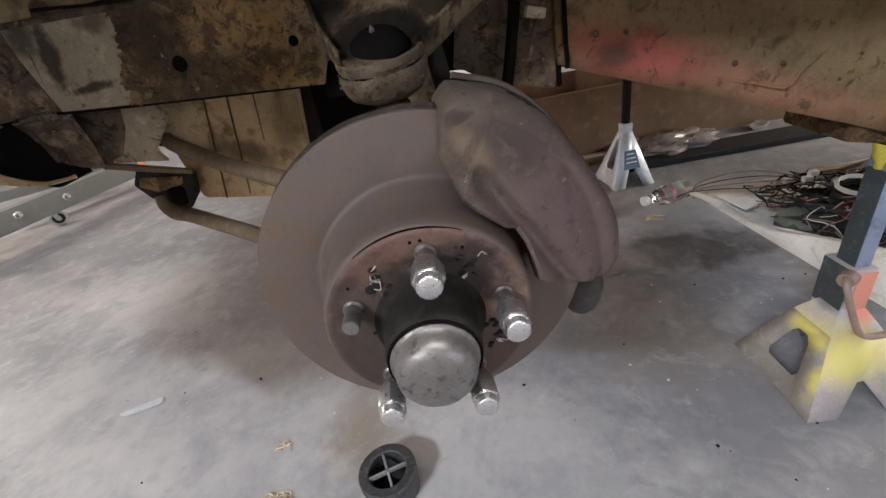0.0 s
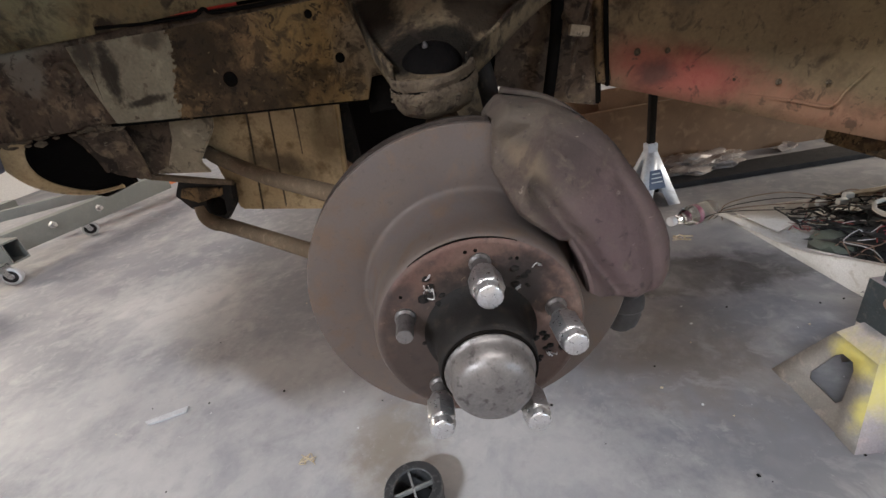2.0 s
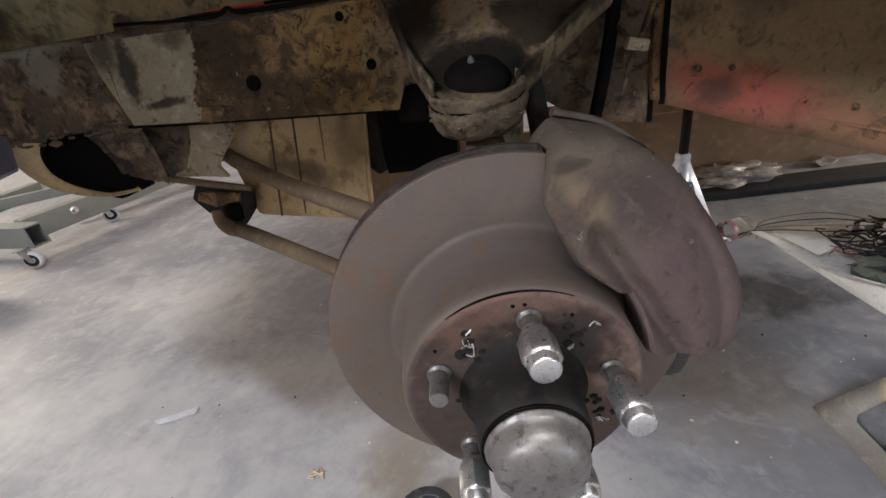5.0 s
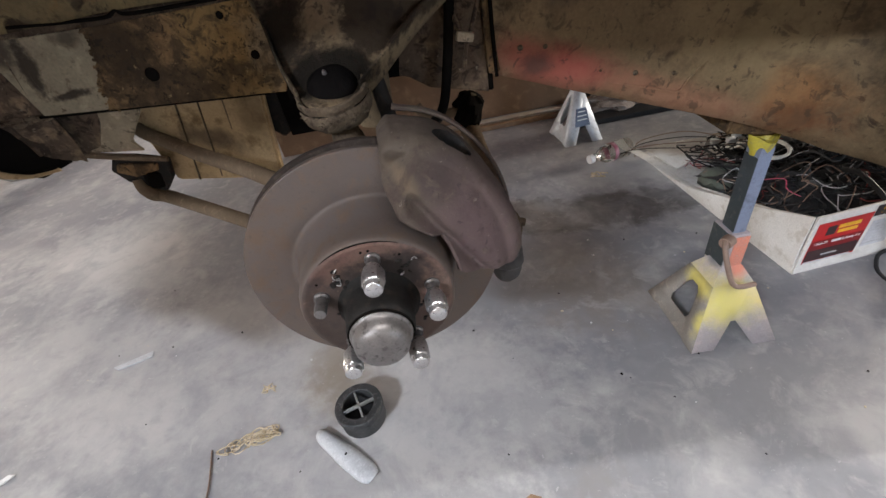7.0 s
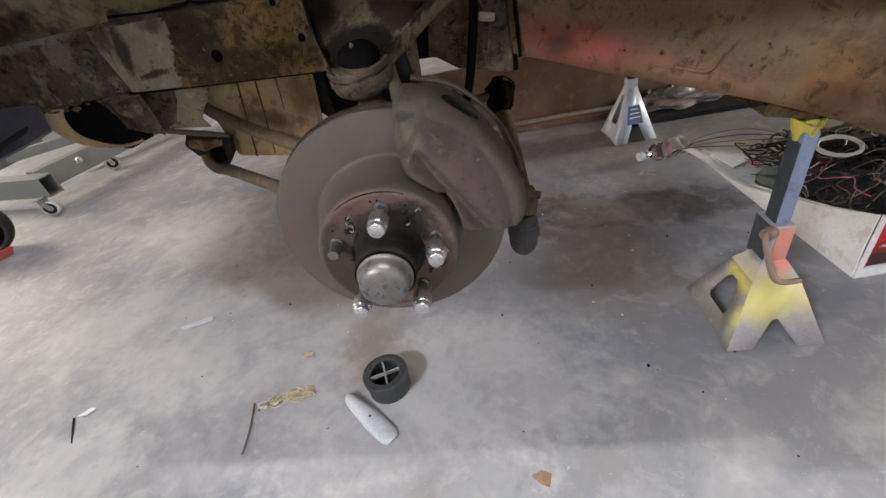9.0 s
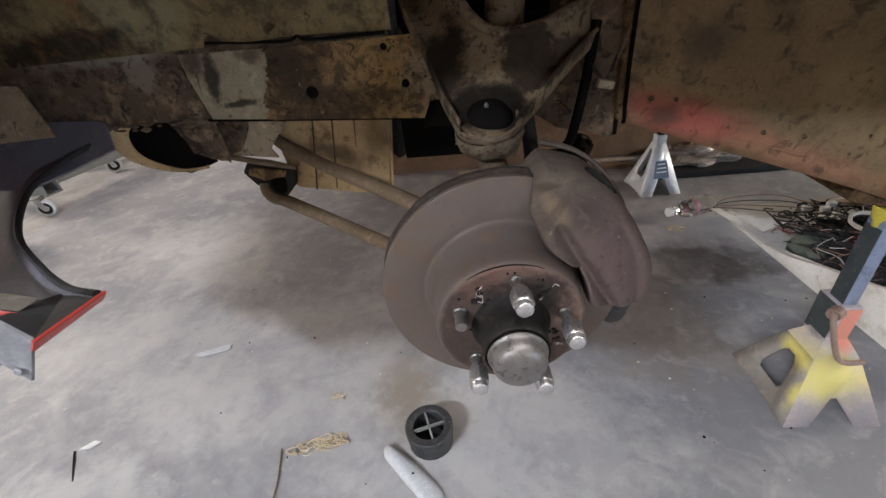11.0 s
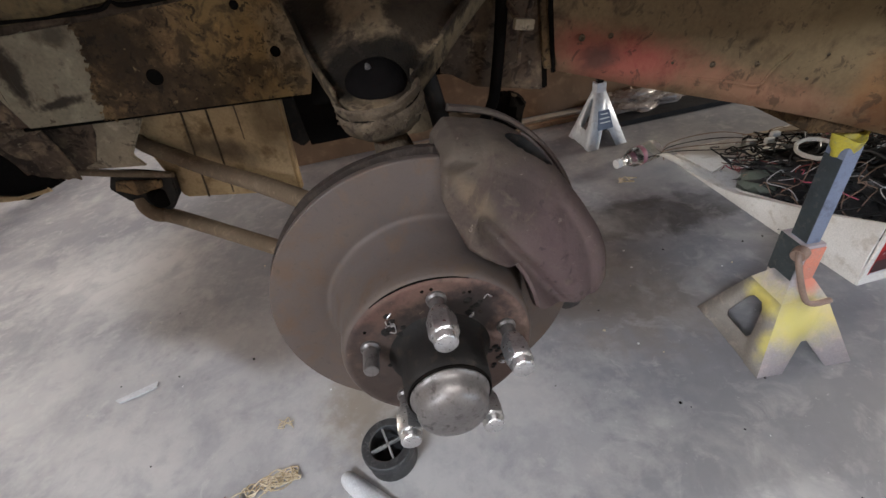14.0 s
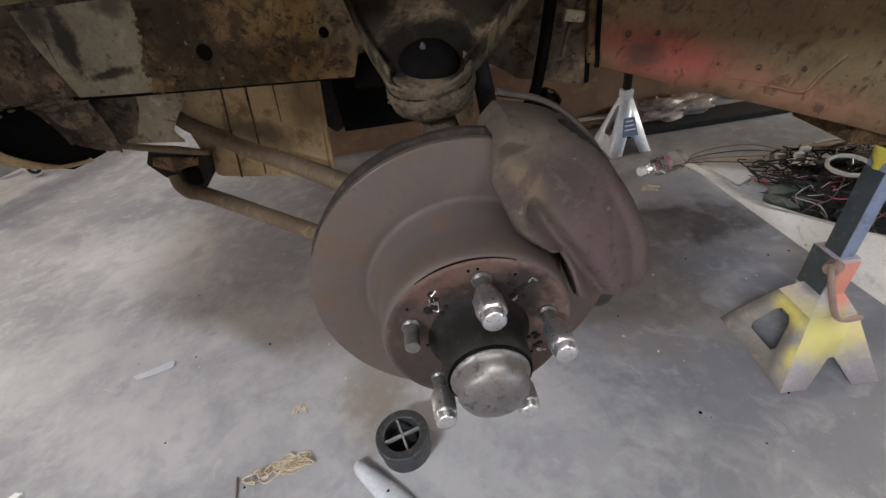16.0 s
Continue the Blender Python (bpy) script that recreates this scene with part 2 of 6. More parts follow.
tint_patch(APRON, (0.235, 0.32, 0.685), 0.05, (0.0508, 0.0406, 0.0319), 0.8, (1.2, 3, 0.9), 0.8, 9)
tint_patch(APRON, (0.56, 0.25, 0.50), 0.07, (0.2465, 0.1232, 0.0508), 0.7, (1, 3, 0.8), 0.8, 20)
tint_patch(APRON, (0.63, 0.14, 0.62), 0.20, (0.0290, 0.0203, 0.0145), 0.9, (1, 1, 1.2), 0.8, 30)
tint_patch(APRON, (0.57, 0.28, 0.455), 0.06, (0.1087, 0.0464, 0.0203), 0.8, (1.2, 2, 0.7), 0.8, 40)
tint_patch(APRON, (0.50, 0.31, 0.60), 0.14, (0.2465, 0.1812, 0.0943), 0.5, (1.1, 2, 0.9), 0.9, 16)
ARM = mat("control_arm_dirt_and_shade", (0.1054, 0.0743, 0.0450), (0.1473, 0.1096, 0.0659), (0.0562, 0.0393, 0.0253), scale=16, fine=260, rough=0.9, bump=0.6, gloss=0.03)
# black round the ball joint is grease with shade painted in
tint_patch(ARM, (-0.057, 0.186, 0.662), 0.058, (0.0064, 0.0056, 0.0048), 0.96, (1.05, 1.0, 0.75), 0.5, 30)
tint_patch(ARM, (-0.108, 0.240, 0.705), 0.070, (0.0160, 0.0128, 0.0096), 0.93, (0.55, 1.3, 1.0), 0.5, 40)
tint_patch(ARM, (-0.006, 0.222, 0.700), 0.046, (0.0224, 0.0160, 0.0112), 0.93, (0.9, 1.3, 1.0), 0.25, 40)
tint_patch(ARM, (0.040, 0.265, 0.700), 0.05, (0.0288, 0.0208, 0.0144), 0.85, (1.4, 1.4, 0.35), 0.5, 40)
CRUST = mat("crusty_grease_dust", (0.1120, 0.0840, 0.0560), (0.0665, 0.0490, 0.0333), (0.0280, 0.0201, 0.0149), scale=30, fine=260, rough=0.95, bump=0.6, depth=0.0025, gloss=0.05)
ROD = mat("rusty_rod", (0.1233, 0.0861, 0.0531), (0.0875, 0.0598, 0.0363), (0.1671, 0.1204, 0.0778), scale=24, fine=350, rough=0.8, bump=0.35, depth=0.001, gloss=0.15)
BEIGE = mat("beige_pan_paint", (0.4039, 0.2854, 0.1559), (0.3097, 0.2125, 0.1092), (0.1615, 0.1033, 0.0468), scale=9, fine=260, rough=0.7, bump=0.25, gloss=0.2)
RUBBER = mat("black_rubber", (0.016, 0.016, 0.017), (0.028, 0.028, 0.029), scale=30, fine=400, rough=0.65, bump=0.25, depth=0.001, gloss=0.2)
BOOT = mat("dusty_rubber_boot", (0.0225, 0.0200, 0.0190), (0.0375, 0.0330, 0.0300), scale=30, fine=400, rough=0.75, bump=0.3, depth=0.001)
# near-black for greasy parts; also paints the shade in hollows, gaps and holes
DARK = mat("grime_and_shade_black", (0.0036, 0.0030, 0.0026), (0.0064, 0.0052, 0.0040), scale=12, rough=0.95, bump=0.4, gloss=0.03)
RED = mat("red_car_paint", (0.4250, 0.0495, 0.0396), (0.3910, 0.0462, 0.0360), (0.3655, 0.0550, 0.0480), scale=4, fine=300, rough=0.38, bump=0.02)
LIPGREY = mat("bare_lip_metal", (0.0961, 0.0841, 0.0675), (0.0744, 0.0638, 0.0500), (0.1271, 0.1116, 0.0905), scale=16, fine=300, rough=0.7, metal=0.0, bump=0.15, gloss=0.2)
LIPEDGE = mat("worn_lip_edge", (0.2040, 0.1980, 0.1980), (0.1560, 0.1500, 0.1500), scale=30, fine=300, rough=0.5, metal=0.2, bump=0.1)
FOOTGREY = mat("dull_primer_lip", (0.20, 0.20, 0.21), (0.15, 0.15, 0.16), (0.26, 0.26, 0.27), scale=12, rough=0.6, bump=0.1)
LINER = mat("blue_grey_liner", (0.130, 0.130, 0.150), (0.092, 0.086, 0.098), (0.165, 0.145, 0.155), scale=7, fine=250, rough=0.7, bump=0.3, gloss=0.2)
YSTAND = mat("oversprayed_stand", (0.39, 0.340, 0.340), (0.33, 0.300, 0.300), (0.45, 0.365, 0.355), scale=14, fine=300, rough=0.6, metal=0.05, bump=0.05)
tint_patch(YSTAND, (-0.005, -0.070, 0.092), 0.105, (0.62, 0.53, 0.12), 0.8, (1.15, 1.3, 0.75), 0.95, 16)
tint_patch(YSTAND, (-0.050, -0.02, 0.105), 0.085, (0.55, 0.48, 0.12), 0.75, (1.0, 1.3, 0.8), 0.9, 16)
tint_patch(YSTAND, (0.012, -0.03, 0.165), 0.045, (0.62, 0.19, 0.10), 0.85, (0.7, 1.0, 0.9), 0.6, 14)
tint_patch(YSTAND, (-0.022, 0.0, 0.18), 0.03, (0.10, 0.11, 0.12), 0.85, (0.4, 1.5, 1.4), 0.5, 14)
STEEL = mat("blue_grey_steel", (0.16, 0.19, 0.27), (0.20, 0.23, 0.30), (0.12, 0.135, 0.18), scale=14, fine=350, rough=0.5, metal=0.2, bump=0.06)
YELLOW = mat("yellow_paint", (0.4913, 0.4046, 0.0217), (0.3974, 0.3323, 0.0578), (0.3034, 0.2746, 0.0867), scale=50, fine=300, rough=0.6, bump=0.2)
COPPER = mat("brownish_handle", (0.2875, 0.1938, 0.1438), (0.2125, 0.1500, 0.1187), scale=40, rough=0.55, metal=0.3, bump=0.2)
SILVER = mat("silver_stand_paint", (0.66, 0.70, 0.76), (0.58, 0.62, 0.68), (0.46, 0.48, 0.52), scale=16, rough=0.42, metal=0.1, bump=0.05)
BLUELABEL = mat("blue_sticker", (0.020, 0.032, 0.075), (0.03, 0.045, 0.10), scale=20, rough=0.4, bump=0.05)
CARD_W = mat("white_cardboard", (0.72, 0.70, 0.66), (0.62, 0.59, 0.54), (0.54, 0.50, 0.44), scale=9, rough=0.8, bump=0.1)
CARD_B = mat("brown_cardboard", (0.36, 0.29, 0.21), (0.30, 0.235, 0.165), (0.42, 0.35, 0.27), scale=10, rough=0.85, bump=0.15)
LABEL_RED = mat("red_label", (0.52, 0.020, 0.020), (0.42, 0.014, 0.016), scale=9, rough=0.4, bump=0.02)
LABEL_MID = mat("maroon_label_ink", (0.24, 0.012, 0.014), (0.19, 0.010, 0.012), scale=9, rough=0.4, bump=0.02)
INK_PALE = mat("faded_grey_print", (0.56, 0.56, 0.58), (0.46, 0.46, 0.48), scale=40, rough=0.7, bump=0.02)
LABEL_DK = mat("dark_label_ink", (0.03, 0.02, 0.02), (0.05, 0.02, 0.02), scale=9, rough=0.4, bump=0.02)
LABEL_Y = mat("yellow_label_ink", (0.80, 0.45, 0.03), (0.75, 0.40, 0.03), scale=9, rough=0.4, bump=0.02)
INK_GREY = mat("grey_print", (0.45, 0.46, 0.47), (0.5, 0.5, 0.5), scale=9, rough=0.6, bump=0.02)
HOIST = mat("grey_hoist_paint", (0.1339, 0.1406, 0.1274), (0.1205, 0.1272, 0.1148), (0.1473, 0.1518, 0.1378), scale=6, rough=0.5, bump=0.03)
WHITE = mat("white_plastic", (0.68, 0.68, 0.67), (0.58, 0.58, 0.57), scale=30, rough=0.5, bump=0.08)
PVC = mat("grey_white_pvc", (0.50, 0.51, 0.52), (0.42, 0.43, 0.44), (0.56, 0.57, 0.58), scale=30, rough=0.55, bump=0.15)
BLACKPL = mat("dusty_black_plastic", (0.020, 0.021, 0.022), (0.040, 0.041, 0.042), (0.085, 0.085, 0.082), scale=40, fine=400, rough=0.55, bump=0.2, depth=0.001)
STRAW = mat("dry_twine", (0.66, 0.57, 0.42), (0.42, 0.33, 0.20), scale=60, rough=0.9, bump=0.3, depth=0.001)
WOOD = mat("red_brown_wood", (0.1200, 0.0510, 0.0270), (0.0900, 0.0360, 0.0192), (0.0600, 0.0240, 0.0150), scale=20, rough=0.7, bump=0.3)
DARKWOOD = mat("dark_stained_board", (0.2296, 0.1430, 0.0867), (0.1596, 0.1020, 0.0638), (0.2856, 0.1875, 0.1148), scale=5, rough=0.75, bump=0.3, gloss=0.2)
WALL = mat("garage_drywall", (0.74, 0.72, 0.69), (0.70, 0.68, 0.645), (0.77, 0.75, 0.72), scale=2, fine=80, rough=0.85, bump=0.1)
BAG = mat("clear_plastic_bag", (0.2500, 0.2162, 0.1935), (0.2100, 0.1739, 0.1530), scale=14, rough=0.25, bump=0.4)
PINK = mat("pink_wire", (0.50, 0.10, 0.16), (0.42, 0.08, 0.13), scale=60, rough=0.4, bump=0.05)
GREEN = mat("green_grey_plug", (0.12, 0.14, 0.11), (0.09, 0.10, 0.085), scale=40, rough=0.5, bump=0.1)


WIRE_RED = mat("dull_red_wire", (0.24, 0.035, 0.03), (0.18, 0.03, 0.028), scale=60, rough=0.5, bump=0.05)
BOTTLE_RED = mat("dark_red_label", (0.20, 0.02, 0.055), (0.30, 0.16, 0.20), scale=40, rough=0.4, bump=0.05)

# flakes, chips and dust over the dirty surfaces
mottle(PLATE, 48, 0.46, 0.57, (0.0319, 0.0217, 0.0145), 0.7)
mottle(PLATE, 130, 0.57, 0.62, (0.0174, 0.0130, 0.0101), 0.8)
mottle(PLATE, 90, 0.64, 0.68, (0.2465, 0.1812, 0.0943), 0.6)
mottle(PLATE, 70, 0.60, 0.66, (0.0435, 0.0319, 0.0217), 0.5)
BARE = mat("bare_scraped_steel", (0.2050, 0.1721, 0.1167), (0.1530, 0.1269, 0.0861), (0.2460, 0.2116, 0.1473), scale=13, fine=240, rough=0.8, bump=0.5, gloss=0.1, spots=[(60, (0.0820, 0.0620, 0.0417), 0.64)])
# two dark strokes paint the shadow in the J-shaped pressed dent
tint_patch(BARE, (-0.441, 0.312, 0.697), 0.042, (0.0230, 0.0172, 0.0126), 0.92, (0.34, 3, 1.1), 0.6, 60, 8)
tint_patch(BARE, (-0.412, 0.312, 0.660), 0.032, (0.0230, 0.0172, 0.0126), 0.92, (1.3, 3, 0.22), 0.6, 60, -4)
tint_patch(BARE, (-0.462, 0.312, 0.722), 0.040, (0.0345, 0.0253, 0.0184), 0.85, (0.8, 3, 1.0), 0.8, 60)
tint_patch(BARE, (-0.375, 0.312, 0.722), 0.022, (0.0460, 0.0345, 0.0230), 0.8, (1.4, 3, 0.7), 0.8, 70)
mottle(BARE, 80, 0.58, 0.66, (0.0690, 0.0517, 0.0345), 0.6)
mottle(RAIL, 60, 0.54, 0.60, (0.0243, 0.0175, 0.0135), 0.7)
mottle(RAIL, 120, 0.63, 0.68, (0.2025, 0.1688, 0.1215), 0.55)
mottle(OLIVE, 40, 0.52, 0.60, (0.0486, 0.0365, 0.0216), 0.6)
mottle(OLIVE, 16, 0.56, 0.66, (0.1418, 0.0702, 0.0243), 0.6)
mottle(APRON, 45, 0.57, 0.63, (0.0435, 0.0305, 0.0203), 0.6)
mottle(APRON, 12, 0.55, 0.68, (0.0653, 0.0435, 0.0261), 0.6)
mottle(ARM, 55, 0.54, 0.60, (0.0224, 0.0160, 0.0128), 0.7)
tint_patch(BEIGE, (-0.245, 0.425, 0.56), 0.075, (0.105, 0.068, 0.032), 0.75, (0.8, 2, 1.2), 0.9, 24)
tint_patch(BEIGE, (-0.33, 0.43, 0.535), 0.06, (0.060, 0.042, 0.026), 0.75, (1.4, 2, 0.5), 0.8, 30, 25)
mottle(BEIGE, 12, 0.58, 0.72, (0.1100, 0.0726, 0.0352), 0.7)
mottle(GREYPAINT, 50, 0.56, 0.62, (0.0480, 0.0360, 0.0240), 0.7)
mottle(CALIPER, 150, 0.66, 0.70, (0.24, 0.20, 0.16), 0.7)
mottle(CALIPER, 60, 0.56, 0.68, (0.120, 0.094, 0.068), 0.5)
mottle(CALIPER, 90, 0.60, 0.66, (0.034, 0.024, 0.021), 0.6)
mottle(CALIPER, 30, 0.55, 0.65, (0.050, 0.033, 0.028), 0.55)
mottle(ROTOR, 45, 0.53, 0.64, (0.125, 0.082, 0.052), 0.45)
mottle(ROTOR, 220, 0.60, 0.66, (0.06, 0.045, 0.038), 0.4)
mottle(ROTOR, 14, 0.52, 0.66, (0.082, 0.066, 0.060), 0.5)
mottle(HAT, 160, 0.66, 0.70, (0.20, 0.15, 0.11), 0.6)
mottle(CONCRETE, 4, 0.48, 0.66, (0.44, 0.425, 0.405), 0.5)
mottle(CONCRETE, 14, 0.54, 0.66, (0.43, 0.415, 0.40), 0.45)
mottle(CONCRETE, 7, 0.50, 0.62, (0.22, 0.22, 0.235), 0.4)
mottle(CONCRETE, 26, 0.57, 0.70, (0.19, 0.185, 0.19), 0.25)
mottle(CONCRETE, 9, 0.52, 0.70, (0.19, 0.19, 0.20), 0.36)
mottle(CONCRETE, 90, 0.655, 0.69, (0.52, 0.51, 0.49), 0.4)
mottle(YELLOW, 60, 0.55, 0.62, (0.22, 0.20, 0.09), 0.6)


def plain(name, colour, rough=0.5, emit=0.0, transmission=0.0, tint=None):
    m = bpy.data.materials.new(name)
    m.use_nodes = True
    b = m.node_tree.nodes["Principled BSDF"]
    b.inputs["Base Color"].default_value, b.inputs["Roughness"].default_value = (*colour, 1), rough
    b.inputs["Transmission Weight"].default_value = transmission
    if emit:
        b.inputs["Emission Color"].default_value, b.inputs["Emission Strength"].default_value = (*(tint or colour), 1), emit
    return m


GLASS = plain("clear_plastic", (0.92, 0.94, 0.95), 0.08, transmission=1.0)
TUBE = plain("lit_tube", (1, 1, 1), 0.5, 6.0)


# ---------------------------------------------------------------- mesh helpers
def part(name, bm, material, parent=None, label="", m=None, smooth=True, category="", group="", kind=""):
    """Links a bmesh as one mesh object, under a thing or a part."""
    bmesh.ops.recalc_face_normals(bm, faces=bm.faces)
    me = bpy.data.meshes.new(name)
    bm.to_mesh(me)
    bm.free()
    mats = material if isinstance(material, (list, tuple)) else [material]
    for x in mats:
        me.materials.append(x)
    if smooth:
        me.shade_smooth()
        me.set_sharp_from_angle(angle=radians(38))
    ob = new(name, me)
    if parent:
        ob.parent = parent
    if m is not None:
        ob.matrix_basis = m
    return tagged(ob, label, category, group, kind)


def thing(name, m, label, category, group="", kind=""):
    e = new(name)
    e.empty_display_size = 0.05
    e.matrix_basis = m
    return tagged(e, label, category, group, kind)


def box(x0, x1, y0, y1, z0, z1, bevel=0.002, bm=None):
    bm = bm or bmesh.new()
    made = bmesh.ops.create_cube(bm, size=1, matrix=Matrix.Translation(((x0 + x1) / 2, (y0 + y1) / 2, (z0 + z1) / 2)) @ Matrix.Diagonal((x1 - x0, y1 - y0, z1 - z0, 1)))
    if bevel:
        edges = {e for v in made["verts"] for e in v.link_edges}
        bmesh.ops.bevel(bm, geom=list(edges), offset=bevel, segments=2, affect="EDGES", profile=0.6)
    return bm


def grid(rows, closed=False, caps=False, bm=None):
    """Quads over rows of points; closed joins the ends of each row."""
    bm = bm or bmesh.new()
    vs = [[bm.verts.new(p) for p in row] for row in rows]
    n = len(vs[0])
    for a, b in zip(vs, vs[1:]):
        for i in range(n if closed else n - 1):
            j = (i + 1) % n
            bm.faces.new((a[i], a[j], b[j], b[i]))
    if caps:
        bm.faces.new(vs[0][::-1])
        bm.faces.new(vs[-1])
    return bm


def lathe(profile, n=48, bm=None, axis="y", wobble=0.0):
    """Turns (radius, place) pairs about the y or z axis."""
    rows = []
    for r, d in profile:
        row = []
        for i in range(n):
            a = 2 * math.pi * i / n
            k = r + wobble * noise.noise((math.cos(a) * 3, math.sin(a) * 3, d * 60)) if wobble else r
            row.append((k * math.sin(a), d, k * math.cos(a)) if axis == "y" else (k * math.cos(a), k * math.sin(a), d))
        rows.append(row)
    bm = grid(rows, closed=True, bm=bm)
    bmesh.ops.remove_doubles(bm, verts=bm.verts, dist=1e-6)
    return bm


def spline(points, n):
    """Smooth line through points."""
    P = [Vector(p) for p in points]
    out = []
    for k in range(n):
        t = k / (n - 1) * (len(P) - 1)
        i = min(int(t), len(P) - 2)
        f = t - i
        a, b, c, d = P[max(i - 1, 0)], P[i], P[i + 1], P[min(i + 2, len(P) - 1)]
        out.append(0.5 * ((2 * b) + (c - a) * f + (2 * a - 5 * b + 4 * c - d) * f * f + (3 * b - a - 3 * c + d) * f ** 3))
    return out


def tube(points, radius, n=24, sides=10, bm=None, smooth_line=True, flat=1.0):
    """A round bar along a line; radius may be a list that tapers."""
    P = spline(points, n) if smooth_line else [Vector(p) for p in points]
    rows, up = [], Vector((0.13, 0.21, 0.97))
    for i, p in enumerate(P):
        d = (P[min(i + 1, len(P) - 1)] - P[max(i - 1, 0)]).normalized()
        s = d.cross(up)
        s = s.normalized() if s.length > 1e-4 else Vector((1, 0, 0))
        up = s.cross(d).normalized()
        if isinstance(radius, (list, tuple)):
            t = i / (len(P) - 1) * (len(radius) - 1)
            k = min(int(t), len(radius) - 2)
            r = radius[k] + (radius[k + 1] - radius[k]) * (t - k)
        else:
            r = radius
        rows.append([p + r * (math.cos(a) * s + flat * math.sin(a) * up) for a in (2 * math.pi * j / sides for j in range(sides))])
    return grid(rows, closed=True, caps=True, bm=bm)


def slab(points, thickness, bevel=0.0):
    """A flat plate of any outline in three dimensions, with thickness along its normal."""
    bm = bmesh.new()
    f = bm.faces.new([bm.verts.new(p) for p in points])
    f.normal_update()
    n = f.normal.copy()
    ex = bmesh.ops.extrude_face_region(bm, geom=[f])
    bmesh.ops.translate(bm, vec=n * thickness, verts=[v for v in ex["geom"] if isinstance(v, bmesh.types.BMVert)])
    bmesh.ops.recalc_face_normals(bm, faces=bm.faces)
    if bevel:
        bmesh.ops.bevel(bm, geom=list(bm.edges), offset=bevel, segments=2, affect="EDGES")
    return bm


def loft(path_a, path_b, nu, nv, bulge=0.0, way=(0, 0, 1), rough=0.0):
    """A pressed sheet between two lines, crowned along way."""
    A, B, w = spline(path_a, nu), spline(path_b, nu), Vector(way).normalized()
    rows = []
    for i in range(nu):
        row = []
        for j in range(nv):
            f = j / (nv - 1)
            p = A[i].lerp(B[i], f) + w * bulge * math.sin(math.pi * f)
            if rough:
                p = p + w * rough * noise.noise(p * 14)
            row.append(p)
        rows.append(row)
    return grid(rows)


def thick(ob, t, offset=-1.0):
    s = ob.modifiers.new("sheet", "SOLIDIFY")
    s.thickness, s.offset = t, offset
    return ob


def blob(points_r, bm=None, sub=2, rough=0.0, seed=0):
    """Rough lumps joined in one mesh."""
    bm = bm or bmesh.new()
    for (x, y, z), (rx, ry, rz) in points_r:
        made = bmesh.ops.create_icosphere(bm, subdivisions=sub, radius=1, matrix=Matrix.Translation((x, y, z)) @ Matrix.Diagonal((rx, ry, rz, 1)))
        for v in made["verts"]:
            if rough:
                v.co += (v.co - Vector((x, y, z))) * rough * noise.noise(v.co * 60 + Vector((seed, 0, 0)))
    return bm


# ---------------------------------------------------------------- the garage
part("floor", box(-4.2, 4.6, -2.45, 4.2, -0.12, 0.0, 0), CONCRETE, None, "worn grey concrete garage floor with stains and a painted shadow band", smooth=False, category="floor", kind="structure")
part("ceiling", box(-4.2, 4.6, -2.45, 4.2, 2.62, 2.74, 0), WALL, None, "plain drywall garage ceiling", smooth=False, category="ceiling", kind="structure")
part("wall_far", box(-4.2, 4.6, 4.2, 4.32, 0, 2.62, 0), WALL, None, "plain drywall garage wall", smooth=False, category="wall", kind="structure")
wf = box(-4.32, -4.2, -2.45, 1.20, 0, 2.62, 0)
box(-4.32, -4.2, 2.30, 4.2, 0, 2.62, 0, wf)
box(-4.32, -4.2, 1.20, 2.30, 0, 0.90, 0, wf)
box(-4.32, -4.2, 1.20, 2.30, 1.60, 2.62, 0, wf)
# the three windows are made up to house the added fill lamps
win3 = thing("window_1", pose(2.60, -2.45, 0.65), "unseen white framed window added in the wall behind", "window", kind="structure")
for x0, x1, z0, z1 in ((-0.55, 0.55, 0, 0.05), (-0.55, 0.55, 0.65, 0.7), (-0.55, -0.5, 0.05, 0.65), (0.5, 0.55, 0.05, 0.65)):
    part("window_frame", box(x0, x1, -0.08, -0.02, z0, z1, 0.004), WHITE, win3)
win2 = thing("window_2", pose(-4.2, 1.75, 0.90, 0, 0, 90), "unseen white framed window added in the front wall", "window", kind="structure")
for x0, x1, z0, z1 in ((-0.55, 0.55, 0, 0.05), (-0.55, 0.55, 0.65, 0.7), (-0.55, -0.5, 0.05, 0.65), (0.5, 0.55, 0.05, 0.65)):
    part("window_frame", box(x0, x1, 0.02, 0.08, z0, z1, 0.004), WHITE, win2)
part("wall_front", wf, WALL, None, "drywall garage wall with an added window opening", smooth=False, category="wall", kind="structure")
wr = box(4.6, 4.72, -2.45, 0.90, 0, 2.62, 0)
box(4.6, 4.72, 2.00, 4.2, 0, 2.62, 0, wr)
box(4.6, 4.72, 0.90, 2.00, 0, 0.43, 0, wr)
box(4.6, 4.72, 0.90, 2.00, 1.13, 2.62, 0, wr)
win4 = thing("window_3", pose(4.6, 1.45, 0.43, 0, 0, -90), "unseen white framed window added in the rear wall", "window", kind="structure")
for x0, x1, z0, z1 in ((-0.55, 0.55, 0, 0.05), (-0.55, 0.55, 0.65, 0.7), (-0.55, -0.5, 0.05, 0.65), (0.5, 0.55, 0.05, 0.65)):
    part("window_frame", box(x0, x1, 0.02, 0.08, z0, z1, 0.004), WHITE, win4)
part("wall_rear", wr, WALL, None, "drywall garage wall with an added window opening", smooth=False, category="wall", kind="structure")
wb = box(-4.2, 2.05, -2.57, -2.45, 0, 2.62, 0)
